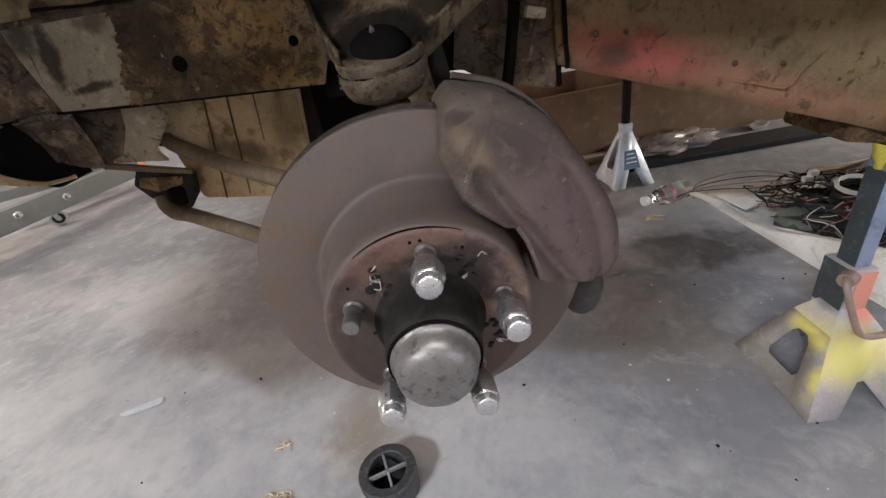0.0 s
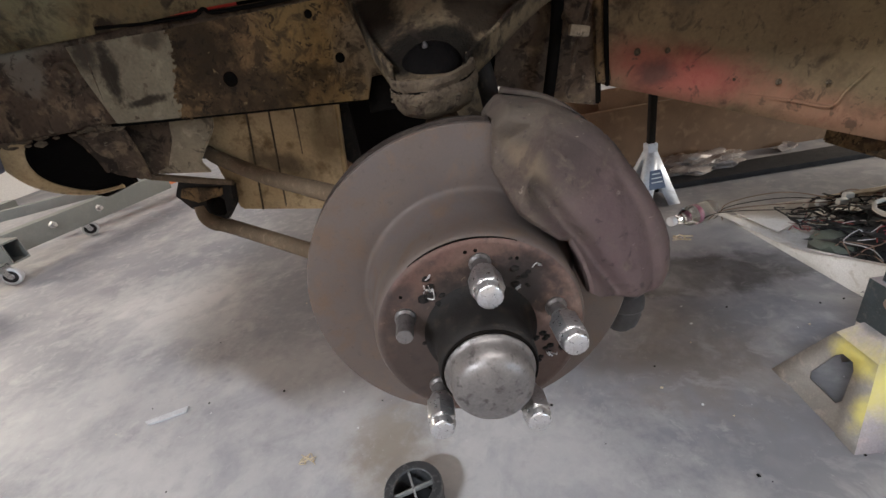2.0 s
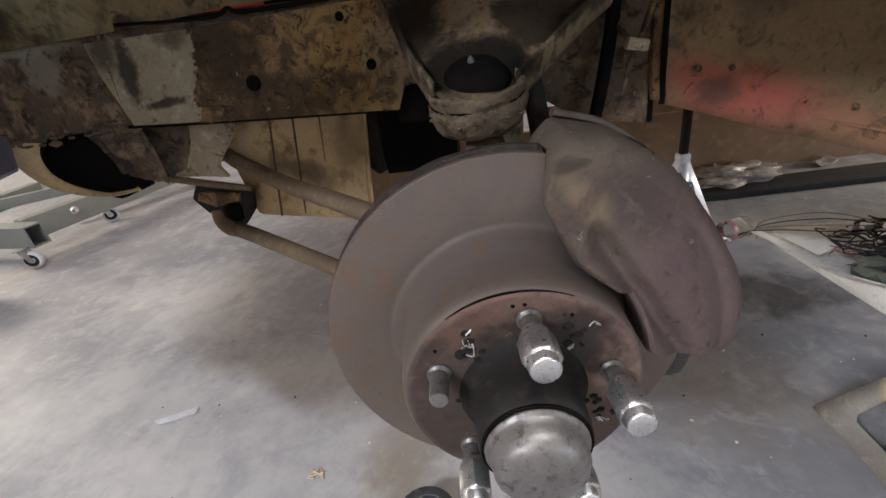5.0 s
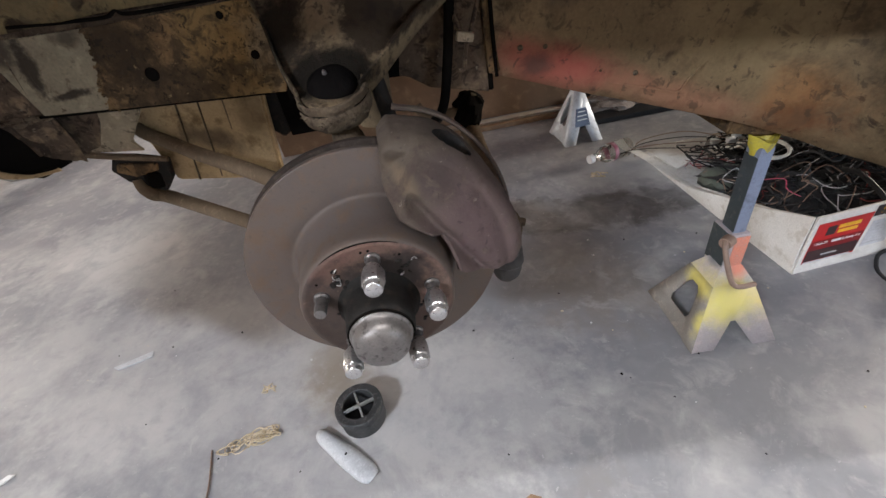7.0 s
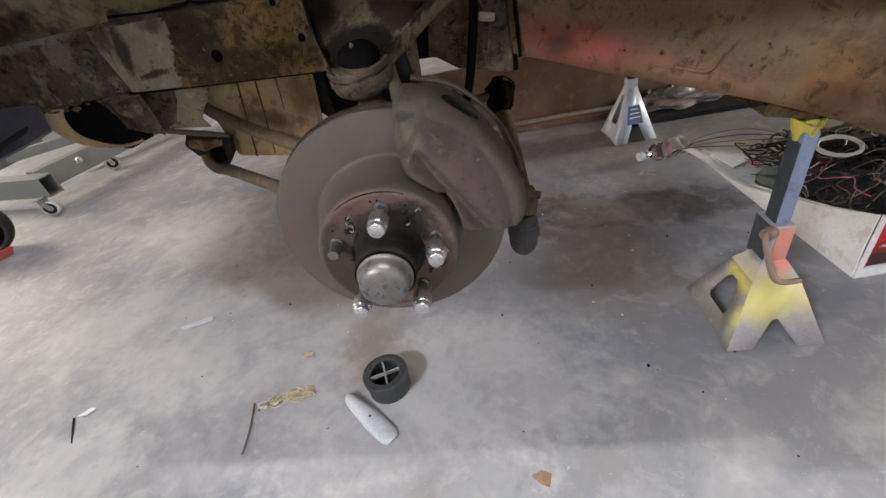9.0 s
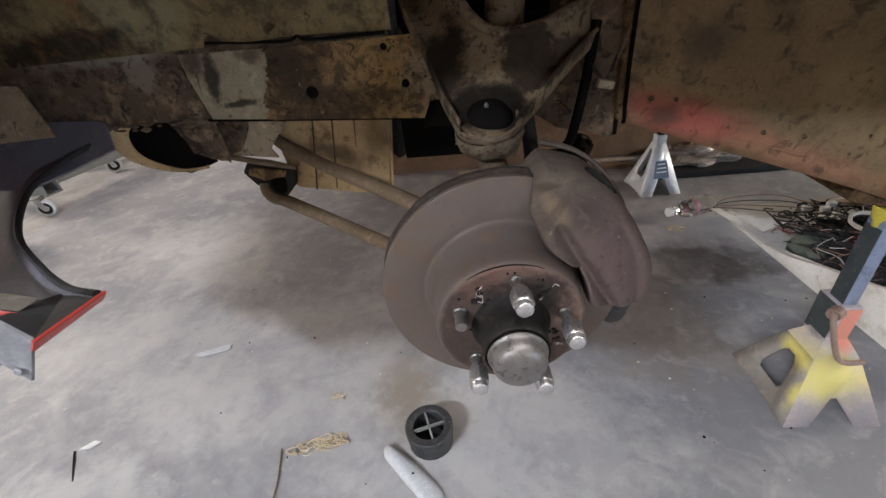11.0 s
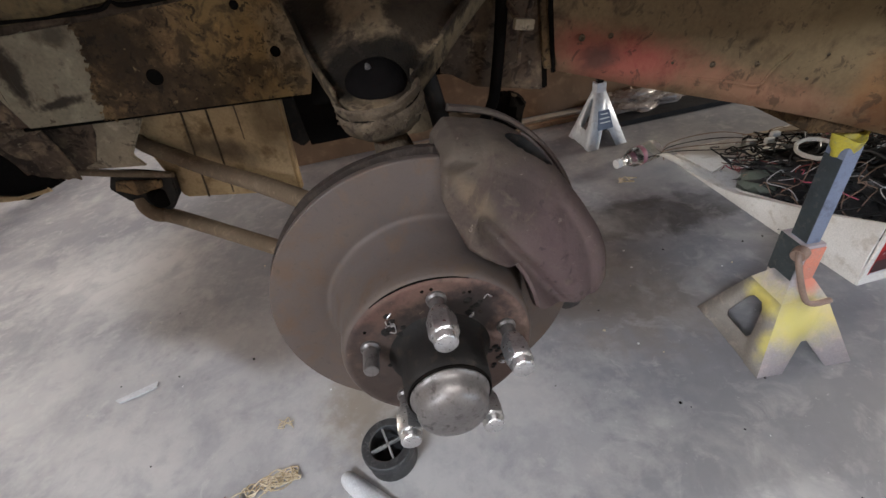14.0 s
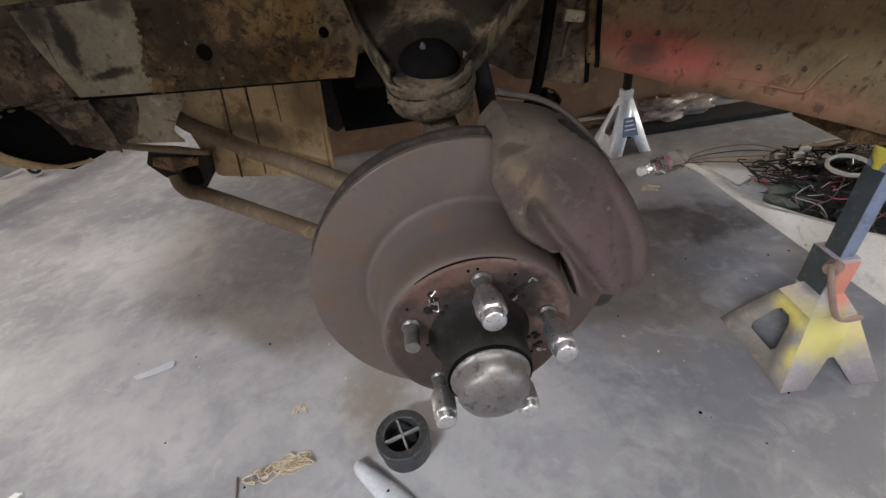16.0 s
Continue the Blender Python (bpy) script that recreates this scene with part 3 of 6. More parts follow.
box(3.15, 4.6, -2.57, -2.45, 0, 2.62, 0, wb)
box(2.05, 3.15, -2.57, -2.45, 0, 0.65, 0, wb)
box(2.05, 3.15, -2.57, -2.45, 1.35, 2.62, 0, wb)
part("wall_behind", wb, WALL, None, "drywall garage wall with an added window opening", smooth=False, category="wall", kind="structure")
for x, y, z0, half, turn_ in ((0.3, -0.205, 2.52, 0.70, 0), (-1.615, -2.003, 2.37, 0.55, -33)):
    fx = thing("ceiling_light", pose(x, y, z0, 0, 0, turn_), "white strip light with a lit tube under the ceiling", "lamp", "strip lights")
    part("light_housing", box(-half, half, -0.08, 0.08, 0.04, 0.1, 0.006), WHITE, fx)
    for k in (-1, 1):
        part("hanger", box(k * half * 0.7 - 0.006, k * half * 0.7 + 0.006, -0.006, 0.006, 0.1, 2.62 - z0, 0.001), WHITE, fx)
    tb = lathe([(0.0, 0.08 - half), (0.014, 0.08 - half), (0.014, half - 0.08), (0.0, half - 0.08)], 12)
    part("lit_tube", tb, TUBE, fx, m=pose(0, 0, 0.024, 0, 0, 90))

# ---------------------------------------------------------------- the car
car = thing("car", pose(0, 0, 0), "old red car on jack stands with its front wheel taken off", "car")

# hub and brake disc, turned about the wheel's axle
HUB = pose(-0.0425, -0.0146, 0.4737, -1.4, 0, 4.5)
R0, R1 = 0.1410, 0.080
bm = lathe([(R1 - 0.004, 0.118), (R0 - 0.001, 0.118), (R0, 0.1172), (R0, 0.1112), (R0 - 0.0010, 0.1102), (R0 - 0.0035, 0.1100), (0.1030, 0.1100), (0.0950, 0.1100), (0.0930, 0.1104), (0.0912, 0.1102), (0.0897, 0.1090), (0.0884, 0.1066), (0.0870, 0.1025), (0.0856, 0.0975), (0.0842, 0.0925), (0.0830, 0.0885), (0.0820, 0.0850), (0.0813, 0.0815), (0.0800, 0.0700), (0.0795, 0.0560), (0.0785, 0.0505), (0.0770, 0.0480), (0.0750, 0.0470), (0.034, 0.0470)], 112)
rotor = part("brake_rotor", bm, ROTOR, car, "rusty vented brake disc", HUB)
bm = lathe([(0.075, 0.127), (R0 - 0.0005, 0.127), (R0 + 0.0012, 0.128), (R0 + 0.0012, 0.1355), (R0, 0.1365), (0.075, 0.1365)], 160, wobble=0.0022)
part("inner_disc", bm, SCALE, rotor, "dark scaly rim of the inner disc")
bm = bmesh.new()
for k in range(40):
    a = 2 * math.pi * k / 40
    c, s = math.cos(a), math.sin(a)
    pts = []
    for r, w in ((0.085, 0.002), (0.1355, 0.0025)):
        for sgn in (-1, 1):
            pts.append((r * s + sgn * w * c, r * c - sgn * w * s))
    quad = [pts[0], pts[1], pts[3], pts[2]]
    lo = [bm.verts.new((x, 0.1178, z)) for x, z in quad]
    hi = [bm.verts.new((x, 0.1272, z)) for x, z in quad]
    for i in range(4):
        bm.faces.new((lo[i], lo[(i + 1) % 4], hi[(i + 1) % 4], hi[i]))
# vanes coloured near-black to paint the shade between the two discs
part("cooling_vanes", bm, RUSTBLACK, rotor, smooth=False, kind="stuff")
# the wheel face: red-brown rust over the flange, black grease round the barrel
bm = lathe([(0.0758, 0.0468), (0.0748, 0.0460), (0.0715, 0.0457), (0.0705, 0.0462), (0.050, 0.0460), (0.034, 0.0458), (0.034, 0.049), (0.0755, 0.049)], 80)
face = part("hub_flange", bm, HAT, rotor, "rust-red hub flange")
bm = lathe([(0.0430, 0.047), (0.0400, 0.0445), (0.0372, 0.041), (0.0352, 0.036), (0.0340, 0.028), (0.0332, 0.010), (0.0322, 0.0058), (0.0308, 0.0045), (0.0285, 0.0050), (0.0280, 0.010)], 64)
part("hub_barrel", bm, RUSTBLACK, rotor, "greasy black hub barrel")
bm = lathe([(0.0292, 0.010), (0.0298, 0.0040), (0.0296, 0.0018), (0.0283, 0.0006), (0.0272, -0.0010), (0.0268, -0.0050), (0.0263, -0.0090), (0.0250, -0.0125), (0.0226, -0.0152), (0.0185, -0.0172), (0.0120, -0.0184), (0.006, -0.0188), (0.0, -0.0189)], 64, wobble=0.0004)
part("grease_cap", bm, CAPSTEEL, rotor, "scuffed steel grease cap")
ring_line = [(0.0304 * math.sin(2 * math.pi * k / 24), 0.0040, 0.0304 * math.cos(2 * math.pi * k / 24)) for k in range(25)]
part("cap_seam", tube(ring_line, 0.0014, 60, 6), DARK, rotor)
NUT_P = [(0.0, 0.0), (0.0072, 0.0), (0.0080, 0.0006), (0.0084, 0.0016), (0.0086, 0.0055), (0.0088, 0.0062)]


def lug_nut():
    bm = lathe(NUT_P + [(0.0088, 0.0075), (0.0, 0.0075)], 24)
    rows = []
    for d, k in ((0.0062, 0.86), (0.0075, 0.95), (0.009, 1.0), (0.024, 1.0), (0.0255, 0.95)):
        row = []
        for i in range(24):
            a = 2 * math.pi * i / 24
            flat = 0.0097 / max(math.cos(((a + math.pi / 6) % (math.pi / 3)) - math.pi / 6), 0.5)
            r = min(flat, 0.0108) * k
            row.append((r * math.sin(a), d, r * math.cos(a)))
        rows.append(row)
    grid(rows, closed=True, caps=True, bm=bm)
    lathe([(0.0092, 0.0250), (0.0090, 0.0275), (0.0070, 0.0325), (0.0062, 0.0330), (0.0, 0.0330)], 24, bm)
    return bm


for k, a in enumerate((6.5, 78.5, 150.5, 222.5, 294.5)):
    x, z = 0.05715 * math.sin(radians(a)), 0.05715 * math.cos(radians(a))
    bm = lathe([(0.0, 0.024 if k < 4 else 0.022), (0.0054, 0.0225), (0.0061, 0.0245), (0.0058, 0.0255), (0.0061, 0.027), (0.0058, 0.0285), (0.0061, 0.030), (0.0058, 0.0315), (0.0061, 0.033), (0.0061, 0.042), (0.0078, 0.044), (0.0078, 0.050)], 20)
    part("wheel_stud", bm, CAPSTEEL, rotor, m=pose(x, 0, z))
    if k < 4:
        part("lug_nut", lug_nut(), CHROME, rotor, "worn chrome lug nut", m=pose(x, 0, z, 0, 11 * k))
arc = [(0.0762 * math.sin(radians(a)), 0.0462, 0.0762 * math.cos(radians(a))) for a in range(-34, 27, 4)]
part("flange_gap", tube(arc, [0.0003, 0.0007, 0.0008, 0.0006, 0.0003], 30, 6), DARK, rotor)
# clumps of grease and swarf between the studs
rng = random.Random(4)
lumps = []
for k in range(46):
    a = radians(rng.choice((-38, -30, 35, 45, 112, 122, 190, -95)) + rng.uniform(-9, 9))
    r = rng.uniform(0.038, 0.066)
    q = rng.uniform(0.0009, 0.0030)
    lumps.append(((r * math.sin(a), 0.0462, r * math.cos(a)), (q * 1.4, q, q)))
part("grease", blob(lumps, sub=1, rough=0.5), RUSTBLACK, rotor, kind="stuff")
for k in range(9):
    a = radians(rng.choice((-38, -31, 38, 48, 115, 100)) + rng.uniform(-8, 8))
    r = rng.uniform(0.042, 0.066)
    c = Vector((r * math.sin(a), 0.0445, r * math.cos(a)))
    q = 0.004
    pts = [c + Vector((rng.uniform(-q, q), rng.uniform(-0.003, 0.0008), rng.uniform(-q, q))) for _ in range(4)]
    part("metal_shaving", tube(pts, 0.00045, 10, 5), CHROME, rotor)
for a, r in ((-2, 0.0665), (4, 0.0667), (30, 0.064), (-52, 0.066)):
    part("flange_pit", lathe([(0.0, 0.0458), (0.0011, 0.0456), (0.0014, 0.0463)], 10), DARK, rotor, m=pose(r * math.sin(radians(a)), 0, r * math.cos(radians(a))))

# caliper, swept round the disc
def gauss(x, c, w):
    return math.exp(-((x - c) / w) ** 2)


def between(x, table):
    """Smooth reading between the rows of a small table."""
    for (a, u), (b, v) in zip(table, table[1:]):
        if x <= b:
            f = max(0, min(1, (x - a) / (b - a)))
            return u + (v - u) * f
    return table[-1][1]


def step(x):
    return 1 / (1 + math.exp(-max(-30.0, min(30.0, x))))


def soft_min(a, b, k):
    h = max(0.0, min(1.0, 0.5 + 0.5 * (b - a) / k))
    return b + (a - b) * h - k * h * (1 - h)


def caliper_height(x, z):
    """How far the casting stands out before the disc, at a place across the wheel's plane."""
    r = math.hypot(x, z)
    block = 0.011 + 0.24 * max(0.0, x - 0.0295) - 0.10 * max(0.0, x - 0.066)
    block += 0.0022 * gauss(math.hypot(x - 0.053, z - 0.139), 0.0, 0.009) - 0.0065 * gauss(math.hypot((x - 0.044) / 1.3, z - 0.121), 0.0, 0.012)
    # the piston housing rises behind a slanting edge, then falls away to the rim
    t = (x - 0.0295) * 0.668 + (0.1018 - z) * 0.744
    rise = 0.013 + 0.27 * (x - 0.0295) + 1.75 * t
    crown = 0.0510 - 0.30 * (r - 0.088) - 1.5 * max(0.0, r - 0.130) ** 1.4
    body = soft_min(rise, crown, 0.0009)
    h = -soft_min(-block, -body, 0.0010)
    # a valley between the inner finger and the housing, with a ridge beside it
    v = (x - 0.055) * 0.857 + (z - 0.092) * 0.517
    a = (x - 0.055) * 0.517 - (z - 0.092) * 0.857
    run = step((a + 0.006) / 0.004) * step((0.125 - a) / 0.008)
    h -= 0.0115 * gauss(v, 0.0, 0.0066) * run
    h -= 0.0022 * gauss(math.hypot(x - 0.1225, z - 0.0839), 0.0, 0.0075)
    h += 0.0020 * gauss(v, 0.021, 0.012) * run
    h -= 0.0050 * gauss(math.hypot((x - 0.095) / 1.6, z - 0.092), 0.0, 0.013)
    h += 0.0055 * gauss(math.hypot(x - 0.0310, z - 0.0995), 0.0, 0.0065)
    return h


def caliper_mesh():
    rows = []
    n = 150
    for i in range(n):
        f = i / (n - 1)
        ph = 13.5 + f * 83.0
        rin = between(ph, ((13, 0.1080), (16, 0.1020), (20, 0.0965), (26, 0.0885), (33, 0.0855), (42, 0.0845), (50, 0.0848), (53, 0.0862), (57, 0.0890), (66, 0.0880), (78, 0.0865), (88, 0.0860), (93, 0.090), (98, 0.097)))
        rout = 0.161 + 0.004 * gauss(ph, 40, 14) + 0.006 * gauss(ph, 84, 16) - 0.004 * gauss(ph, 16, 10) - 0.006 * max(0, (f - 0.92) / 0.08) - 0.012 * max(0, (0.05 - f) / 0.05)
        end = math.sin(min(1, f / 0.03, (1 - f) / 0.03) * math.pi / 2)

        def turn(r):
            # the upper end leans, the lower end is cut back at its inner corner
            return radians(ph + 3.0 * max(0.0, 1 - f / 0.12) * (0.150 - r) / 0.05 - 9.0 * max(0.0, (f - 0.86) / 0.14) * max(0.0, min(1.0, (0.118 - r) / 0.032)))

        def face(r):
            a = turn(r)
            return 0.1100 - caliper_height(r * math.sin(a), r * math.cos(a)) + (1 - end) * 0.004
        pts = [(rin + 0.004, 0.1078), (rin + 0.0012, face(rin) + 0.018), (rin, face(rin) + 0.007), (rin + 0.0012, face(rin + 0.002) + 0.0022)]
        m = 44
        for j in range(m):
            r = rin + (0.045 + 0.755 * j / (m - 1)) * (rout - rin)
            pts.append((r, face(r)))
        r0 = rin + 0.80 * (rout - rin)
        dr = face(r0)
        # a wide rounded shoulder runs from the face over to the bridge
        for q in range(1, 10):
            a = math.pi / 2 * q / 9
            pts.append((r0 + (rout - r0) * math.sin(a), dr + 0.028 * (1 - math.cos(a))))
        pts += [*((rout + 0.0012 * math.sin(math.pi * q / 9), dr + 0.028 + (0.158 - dr - 0.028) * q / 9) for q in range(1, 10)), (rout - 0.006, 0.166), (rout - 0.018, 0.170), (0.100, 0.170), (0.096, 0.166), (0.096, 0.142), (0.100, 0.1385), (0.1425, 0.1385), *((0.1450, 0.1365 - 0.025 * q / 8) for q in range(9)), (0.1425, 0.1092)]
        row = []
        for r, d in pts:
            r2 = r + (1 - end) * (0.125 - r) * 0.08
            a = turn(r2)
            row.append((r2 * math.sin(a), d, r2 * math.cos(a)))
        rows.append(row)
    bm = grid(rows, closed=True, caps=True)
    # two inspection windows through the bridge, with walls coloured black to paint their shade
    OVALS = ((40.5, 8.2, 0.1155, 0.0185), (76.0, 5.2, 0.1200, 0.0150))

    def polar(p):
        return math.hypot(p.x, p.z), math.degrees(math.atan2(p.x, p.z))

    def oval(p, o):
        return math.hypot((polar(p)[1] - o[0]) / o[1], (p.y - o[2]) / o[3])
    for o in OVALS:
        gone = [fc for fc in bm.faces if polar(fc.calc_center_median())[0] > 0.1478 and oval(fc.calc_center_median(), o) < 1]
        bmesh.ops.delete(bm, geom=gone, context="FACES")
        rim = [e for e in bm.edges if e.is_boundary and polar(e.verts[0].co)[0] > 0.1470 and oval(e.verts[0].co, o) < 1.6]
        for v in {v for e in rim for v in e.verts}:
            r, ph = polar(v.co)
            k = oval(v.co, o)
            a = radians(o[0] + (ph - o[0]) / k)
            v.co = Vector((r * math.sin(a), o[2] + (v.co.y - o[2]) / k, r * math.cos(a)))
        ex = bmesh.ops.extrude_edge_only(bm, edges=rim)
        for fc in ex["geom"]:
            if isinstance(fc, bmesh.types.BMFace):
                fc.material_index = 1
        for v in ex["geom"]:
            if isinstance(v, bmesh.types.BMVert):
                v.co = Vector((v.co.x * 0.90, v.co.y, v.co.z * 0.90))
        gone = [fc for fc in bm.faces if 0.143 < polar(fc.calc_center_median())[0] < 0.147 and 0.11 < fc.calc_center_median().y < 0.138 and len(fc.verts) == 4 and oval(fc.calc_center_median(), o) < 0.9 and abs(fc.normal.y) < 0.5]
        bmesh.ops.delete(bm, geom=gone, context="FACES")
    for v in bm.verts:
        v.co += v.co.normalized() * (0.0012 * noise.noise(v.co * 55) + 0.0005 * noise.noise(v.co * 170))
    return bm


caliper = part("brake_caliper", caliper_mesh(), [CALIPER, RUSTBLACK], car, "dusty brown cast-iron brake caliper", HUB)
bm = bmesh.new()
rows = []
for i in range(30):
    a = radians(20 + 67 * i / 29)
    rr = 0.1675 - 0.007 * gauss(i, 0, 5) + 0.006 * (i / 29) ** 2
    w = 0.0034 - 0.0013 * i / 29
    rows.append([(r * math.sin(a), d, r * math.cos(a)) for r, d in ((rr - w, 0.177), (rr - w * 0.4, 0.1735), (rr + w * 0.6, 0.173), (rr + w, 0.176), (rr + w * 0.7, 0.183), (rr - w, 0.184))])
part("adapter_bracket", grid(rows, closed=True, caps=True), CALIPER, caliper, "curved caliper adapter bracket")
rows = []
for i in range(25):
    a = radians(-10 + 120 * i / 24)
    rows.append([(r * math.sin(a), 0.168 + 0.002 * (r < 0.1), r * math.cos(a)) for r in (0.05, 0.075, 0.1, 0.125)])
thick(part("caliper_back", grid(rows), RUSTBLACK, caliper), 0.012)
# unseen sheet added so that the bridge windows look dark inside
rows = []
for i in range(29):
    a = radians(26 + 64 * i / 28)
    rows.append([(0.1435 * math.sin(a), d, 0.1435 * math.cos(a)) for d in (0.092, 0.104, 0.116, 0.128, 0.142)])
thick(part("window_backing", grid(rows), DARK, caliper, "black sheet added behind the bridge windows to darken them"), 0.0012, 0)
part("inner_pad", lathe([(0.02, 0.14), (0.09, 0.14), (0.09, 0.16), (0.02, 0.16)], 40), RUSTBLACK, rotor)

# steering knuckle behind the disc
bm = tube([(-0.055, 0.172, 0.604), (-0.055, 0.168, 0.597), (-0.052, 0.168, 0.56), (-0.05, 0.175, 0.47), (-0.05, 0.178, 0.38)], [0.0145, 0.0170, 0.021, 0.034, 0.024], 22, 14)
knuckle = part("steering_knuckle", bm, CRUST, car, "crusty forged steering knuckle")
bm = tube([(-0.014, 0.200, 0.650), (-0.012, 0.196, 0.63), (-0.008, 0.190, 0.59), (-0.01, 0.18, 0.52)], [0.007, 0.009, 0.009, 0.010], 14, 10)
part("knuckle_arm", bm, RUSTBLACK, knuckle)
part("ball_stud", tube([(-0.0565, 0.175, 0.640), (-0.055, 0.172, 0.60)], 0.0125, 6, 14), DARK, knuckle)
bm = lathe([(0.0, -0.045), (0.02, -0.042), (0.03, -0.03), (0.033, 0.0), (0.028, 0.01), (0, 0.012)], 28, axis="z")
part("lower_ball_joint", bm, RUSTBLACK, knuckle, m=pose(-0.05, 0.185, 0.385))

# upper control arm with its ball joint
left_edge = [(-0.176, 0.385, 0.770), (-0.158, 0.330, 0.748), (-0.128, 0.262, 0.704), (-0.108, 0.204, 0.668), (-0.088, 0.160, 0.645)]
right_edge = [(-0.028, 0.166, 0.643), (-0.004, 0.196, 0.656), (0.028, 0.238, 0.676), (0.070, 0.300, 0.694), (0.116, 0.372, 0.708)]
nose = [(-0.076, 0.146, 0.640), (-0.060, 0.141, 0.638), (-0.043, 0.149, 0.639)]
outer = left_edge + nose + right_edge
inner = [(-0.126, 0.385, 0.800), (-0.112, 0.335, 0.783), (-0.091, 0.295, 0.766), (-0.076, 0.268, 0.748), (-0.060, 0.254, 0.734), (-0.045, 0.247, 0.728), (-0.030, 0.244, 0.726), (-0.014, 0.246, 0.727), (0.004, 0.252, 0.729), (0.022, 0.262, 0.733), (0.048, 0.282, 0.740), (0.076, 0.315, 0.750), (0.098, 0.372, 0.760)]
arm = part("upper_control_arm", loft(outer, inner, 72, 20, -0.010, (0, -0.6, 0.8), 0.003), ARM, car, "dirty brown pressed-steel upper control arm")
thick(arm, 0.004)
part("arm_rim", tube(inner, [0.010, 0.009, 0.008, 0.0075, 0.007, 0.007, 0.0075, 0.008, 0.009, 0.010], 64, 12, flat=0.8), ARM, arm)
# upright flanges folded up along the two straight edges
for edge_, side_ in ((left_edge, -1), (right_edge, 1)):
    P_ = spline(edge_, 26)
    lip = loft([p + Vector((0.0, 0.003, -0.010)) for p in P_], [p + Vector((side_ * 0.001, -0.004, 0.010)) for p in P_], 26, 5, 0.0008, (side_, 0, 0), 0.0012)
    thick(part("arm_flange", lip, ARM, arm, "bent-up worn edge of the arm"), 0.0032, 0)
part("flange_edge", tube([Vector(p) + Vector((-0.001, -0.005, 0.010)) for p in left_edge], 0.0016, 40, 8), ARM, arm)
part("flange_edge", tube([Vector(p) + Vector((0.001, -0.005, 0.010)) for p in right_edge], [0.0014, 0.0020, 0.0024, 0.0028, 0.0032], 40, 8), ARM, arm)
bm = lathe([(0.0, 0.0135), (0.008, 0.0130), (0.015, 0.0112), (0.0215, 0.0070), (0.0258, 0.0015), (0.0285, -0.003), (0.0285, -0.012), (0.0, -0.012)], 40, axis="z")
bj = part("ball_joint", bm, GREASE, arm, "black greasy ball joint cap", pose(-0.059, 0.176, 0.652, 24, -4, 0))
part("grease_nipple", lathe([(0.0, 0.0180), (0.0012, 0.0176), (0.0014, 0.0158), (0.0024, 0.0154), (0.0026, 0.0120)], 10, axis="z"), CAPSTEEL, bj)
bm = lathe([(0.0225, 0.004), (0.0262, 0.0060), (0.0300, 0.0125), (0.0325, 0.0150), (0.0345, 0.0138), (0.0350, 0.0100), (0.0338, 0.0078), (0.0336, 0.0060), (0.0350, 0.0040), (0.0352, 0.0005), (0.0340, -0.0040), (0.0325, -0.0095), (0.0295, -0.0145), (0.0250, -0.0175), (0.019, -0.0192), (0.0, -0.0195)], 72, axis="z", wobble=0.0026)
part("ball_joint_cup", bm, CRUST, arm, "dust-caked ball joint cup", pose(-0.0580, 0.173, 0.634, 12, -3, 0) @ Matrix.Scale(1.09, 4))
part("cup_seam", lathe([(0.0337, 0.0068), (0.0343, 0.0062), (0.0337, 0.0052)], 48, axis="z"), DARK, arm, "", pose(-0.0580, 0.173, 0.634, 12, -3, 0) @ Matrix.Scale(1.09, 4))

# crumbs of dust and grease caked round the cup
rng = random.Random(17)
clods = []
for k in range(120):
    a = radians(rng.uniform(-175, 5))
    r = 0.0366 + rng.uniform(-0.0015, 0.0012)
    q = rng.uniform(0.0006, 0.0017)
    clods.append(((-0.0580 + r * math.cos(a), 0.173 + r * math.sin(a), 0.638 + rng.uniform(-0.010, 0.006) + 0.006 * math.sin(a)), (q * 1.8, q * 1.1, q)))
part("caked_dirt", blob(clods, sub=1, rough=0.6), CRUST, arm, kind="stuff")

# shock absorber, and the tower behind the arm, near-black with its shade put into the colour
bm = lathe([(0.0, -0.25), (0.024, -0.25), (0.026, -0.24), (0.026, 0.06), (0.030, 0.065), (0.031, 0.19), (0.0, 0.19)], 28, axis="z")
part("shock_absorber", bm, ARM, car, "dusty shock absorber tube", pose(-0.025, 0.345, 0.80, -6, 3, 0))
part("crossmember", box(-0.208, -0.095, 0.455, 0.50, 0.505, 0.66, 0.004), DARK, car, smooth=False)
# added plate, shaped to cover a bright gap in the camera's view
part("pan_gap_cover", slab([(-0.262, 0.470, 0.66), (-0.208, 0.470, 0.66), (-0.208, 0.470, 0.512), (-0.222, 0.470, 0.505), (-0.236, 0.470, 0.520), (-0.262, 0.470, 0.516)], -0.012, 0.002), RUSTBLACK, car, smooth=False)
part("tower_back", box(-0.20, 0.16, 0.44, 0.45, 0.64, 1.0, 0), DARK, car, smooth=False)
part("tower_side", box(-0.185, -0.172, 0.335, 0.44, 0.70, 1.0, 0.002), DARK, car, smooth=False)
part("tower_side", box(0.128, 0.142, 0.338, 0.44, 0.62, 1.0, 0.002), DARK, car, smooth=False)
part("tower_plate", slab([(0.005, 0.3325, 0.606), (0.018, 0.3325, 0.602), (0.045, 0.3325, 0.583), (0.127, 0.3325, 0.563), (0.127, 0.3325, 0.98), (0.030, 0.3325, 0.98), (0.030, 0.3325, 0.74)], -0.0015, 0), RAIL, car, "grimy brown side of the shock tower")
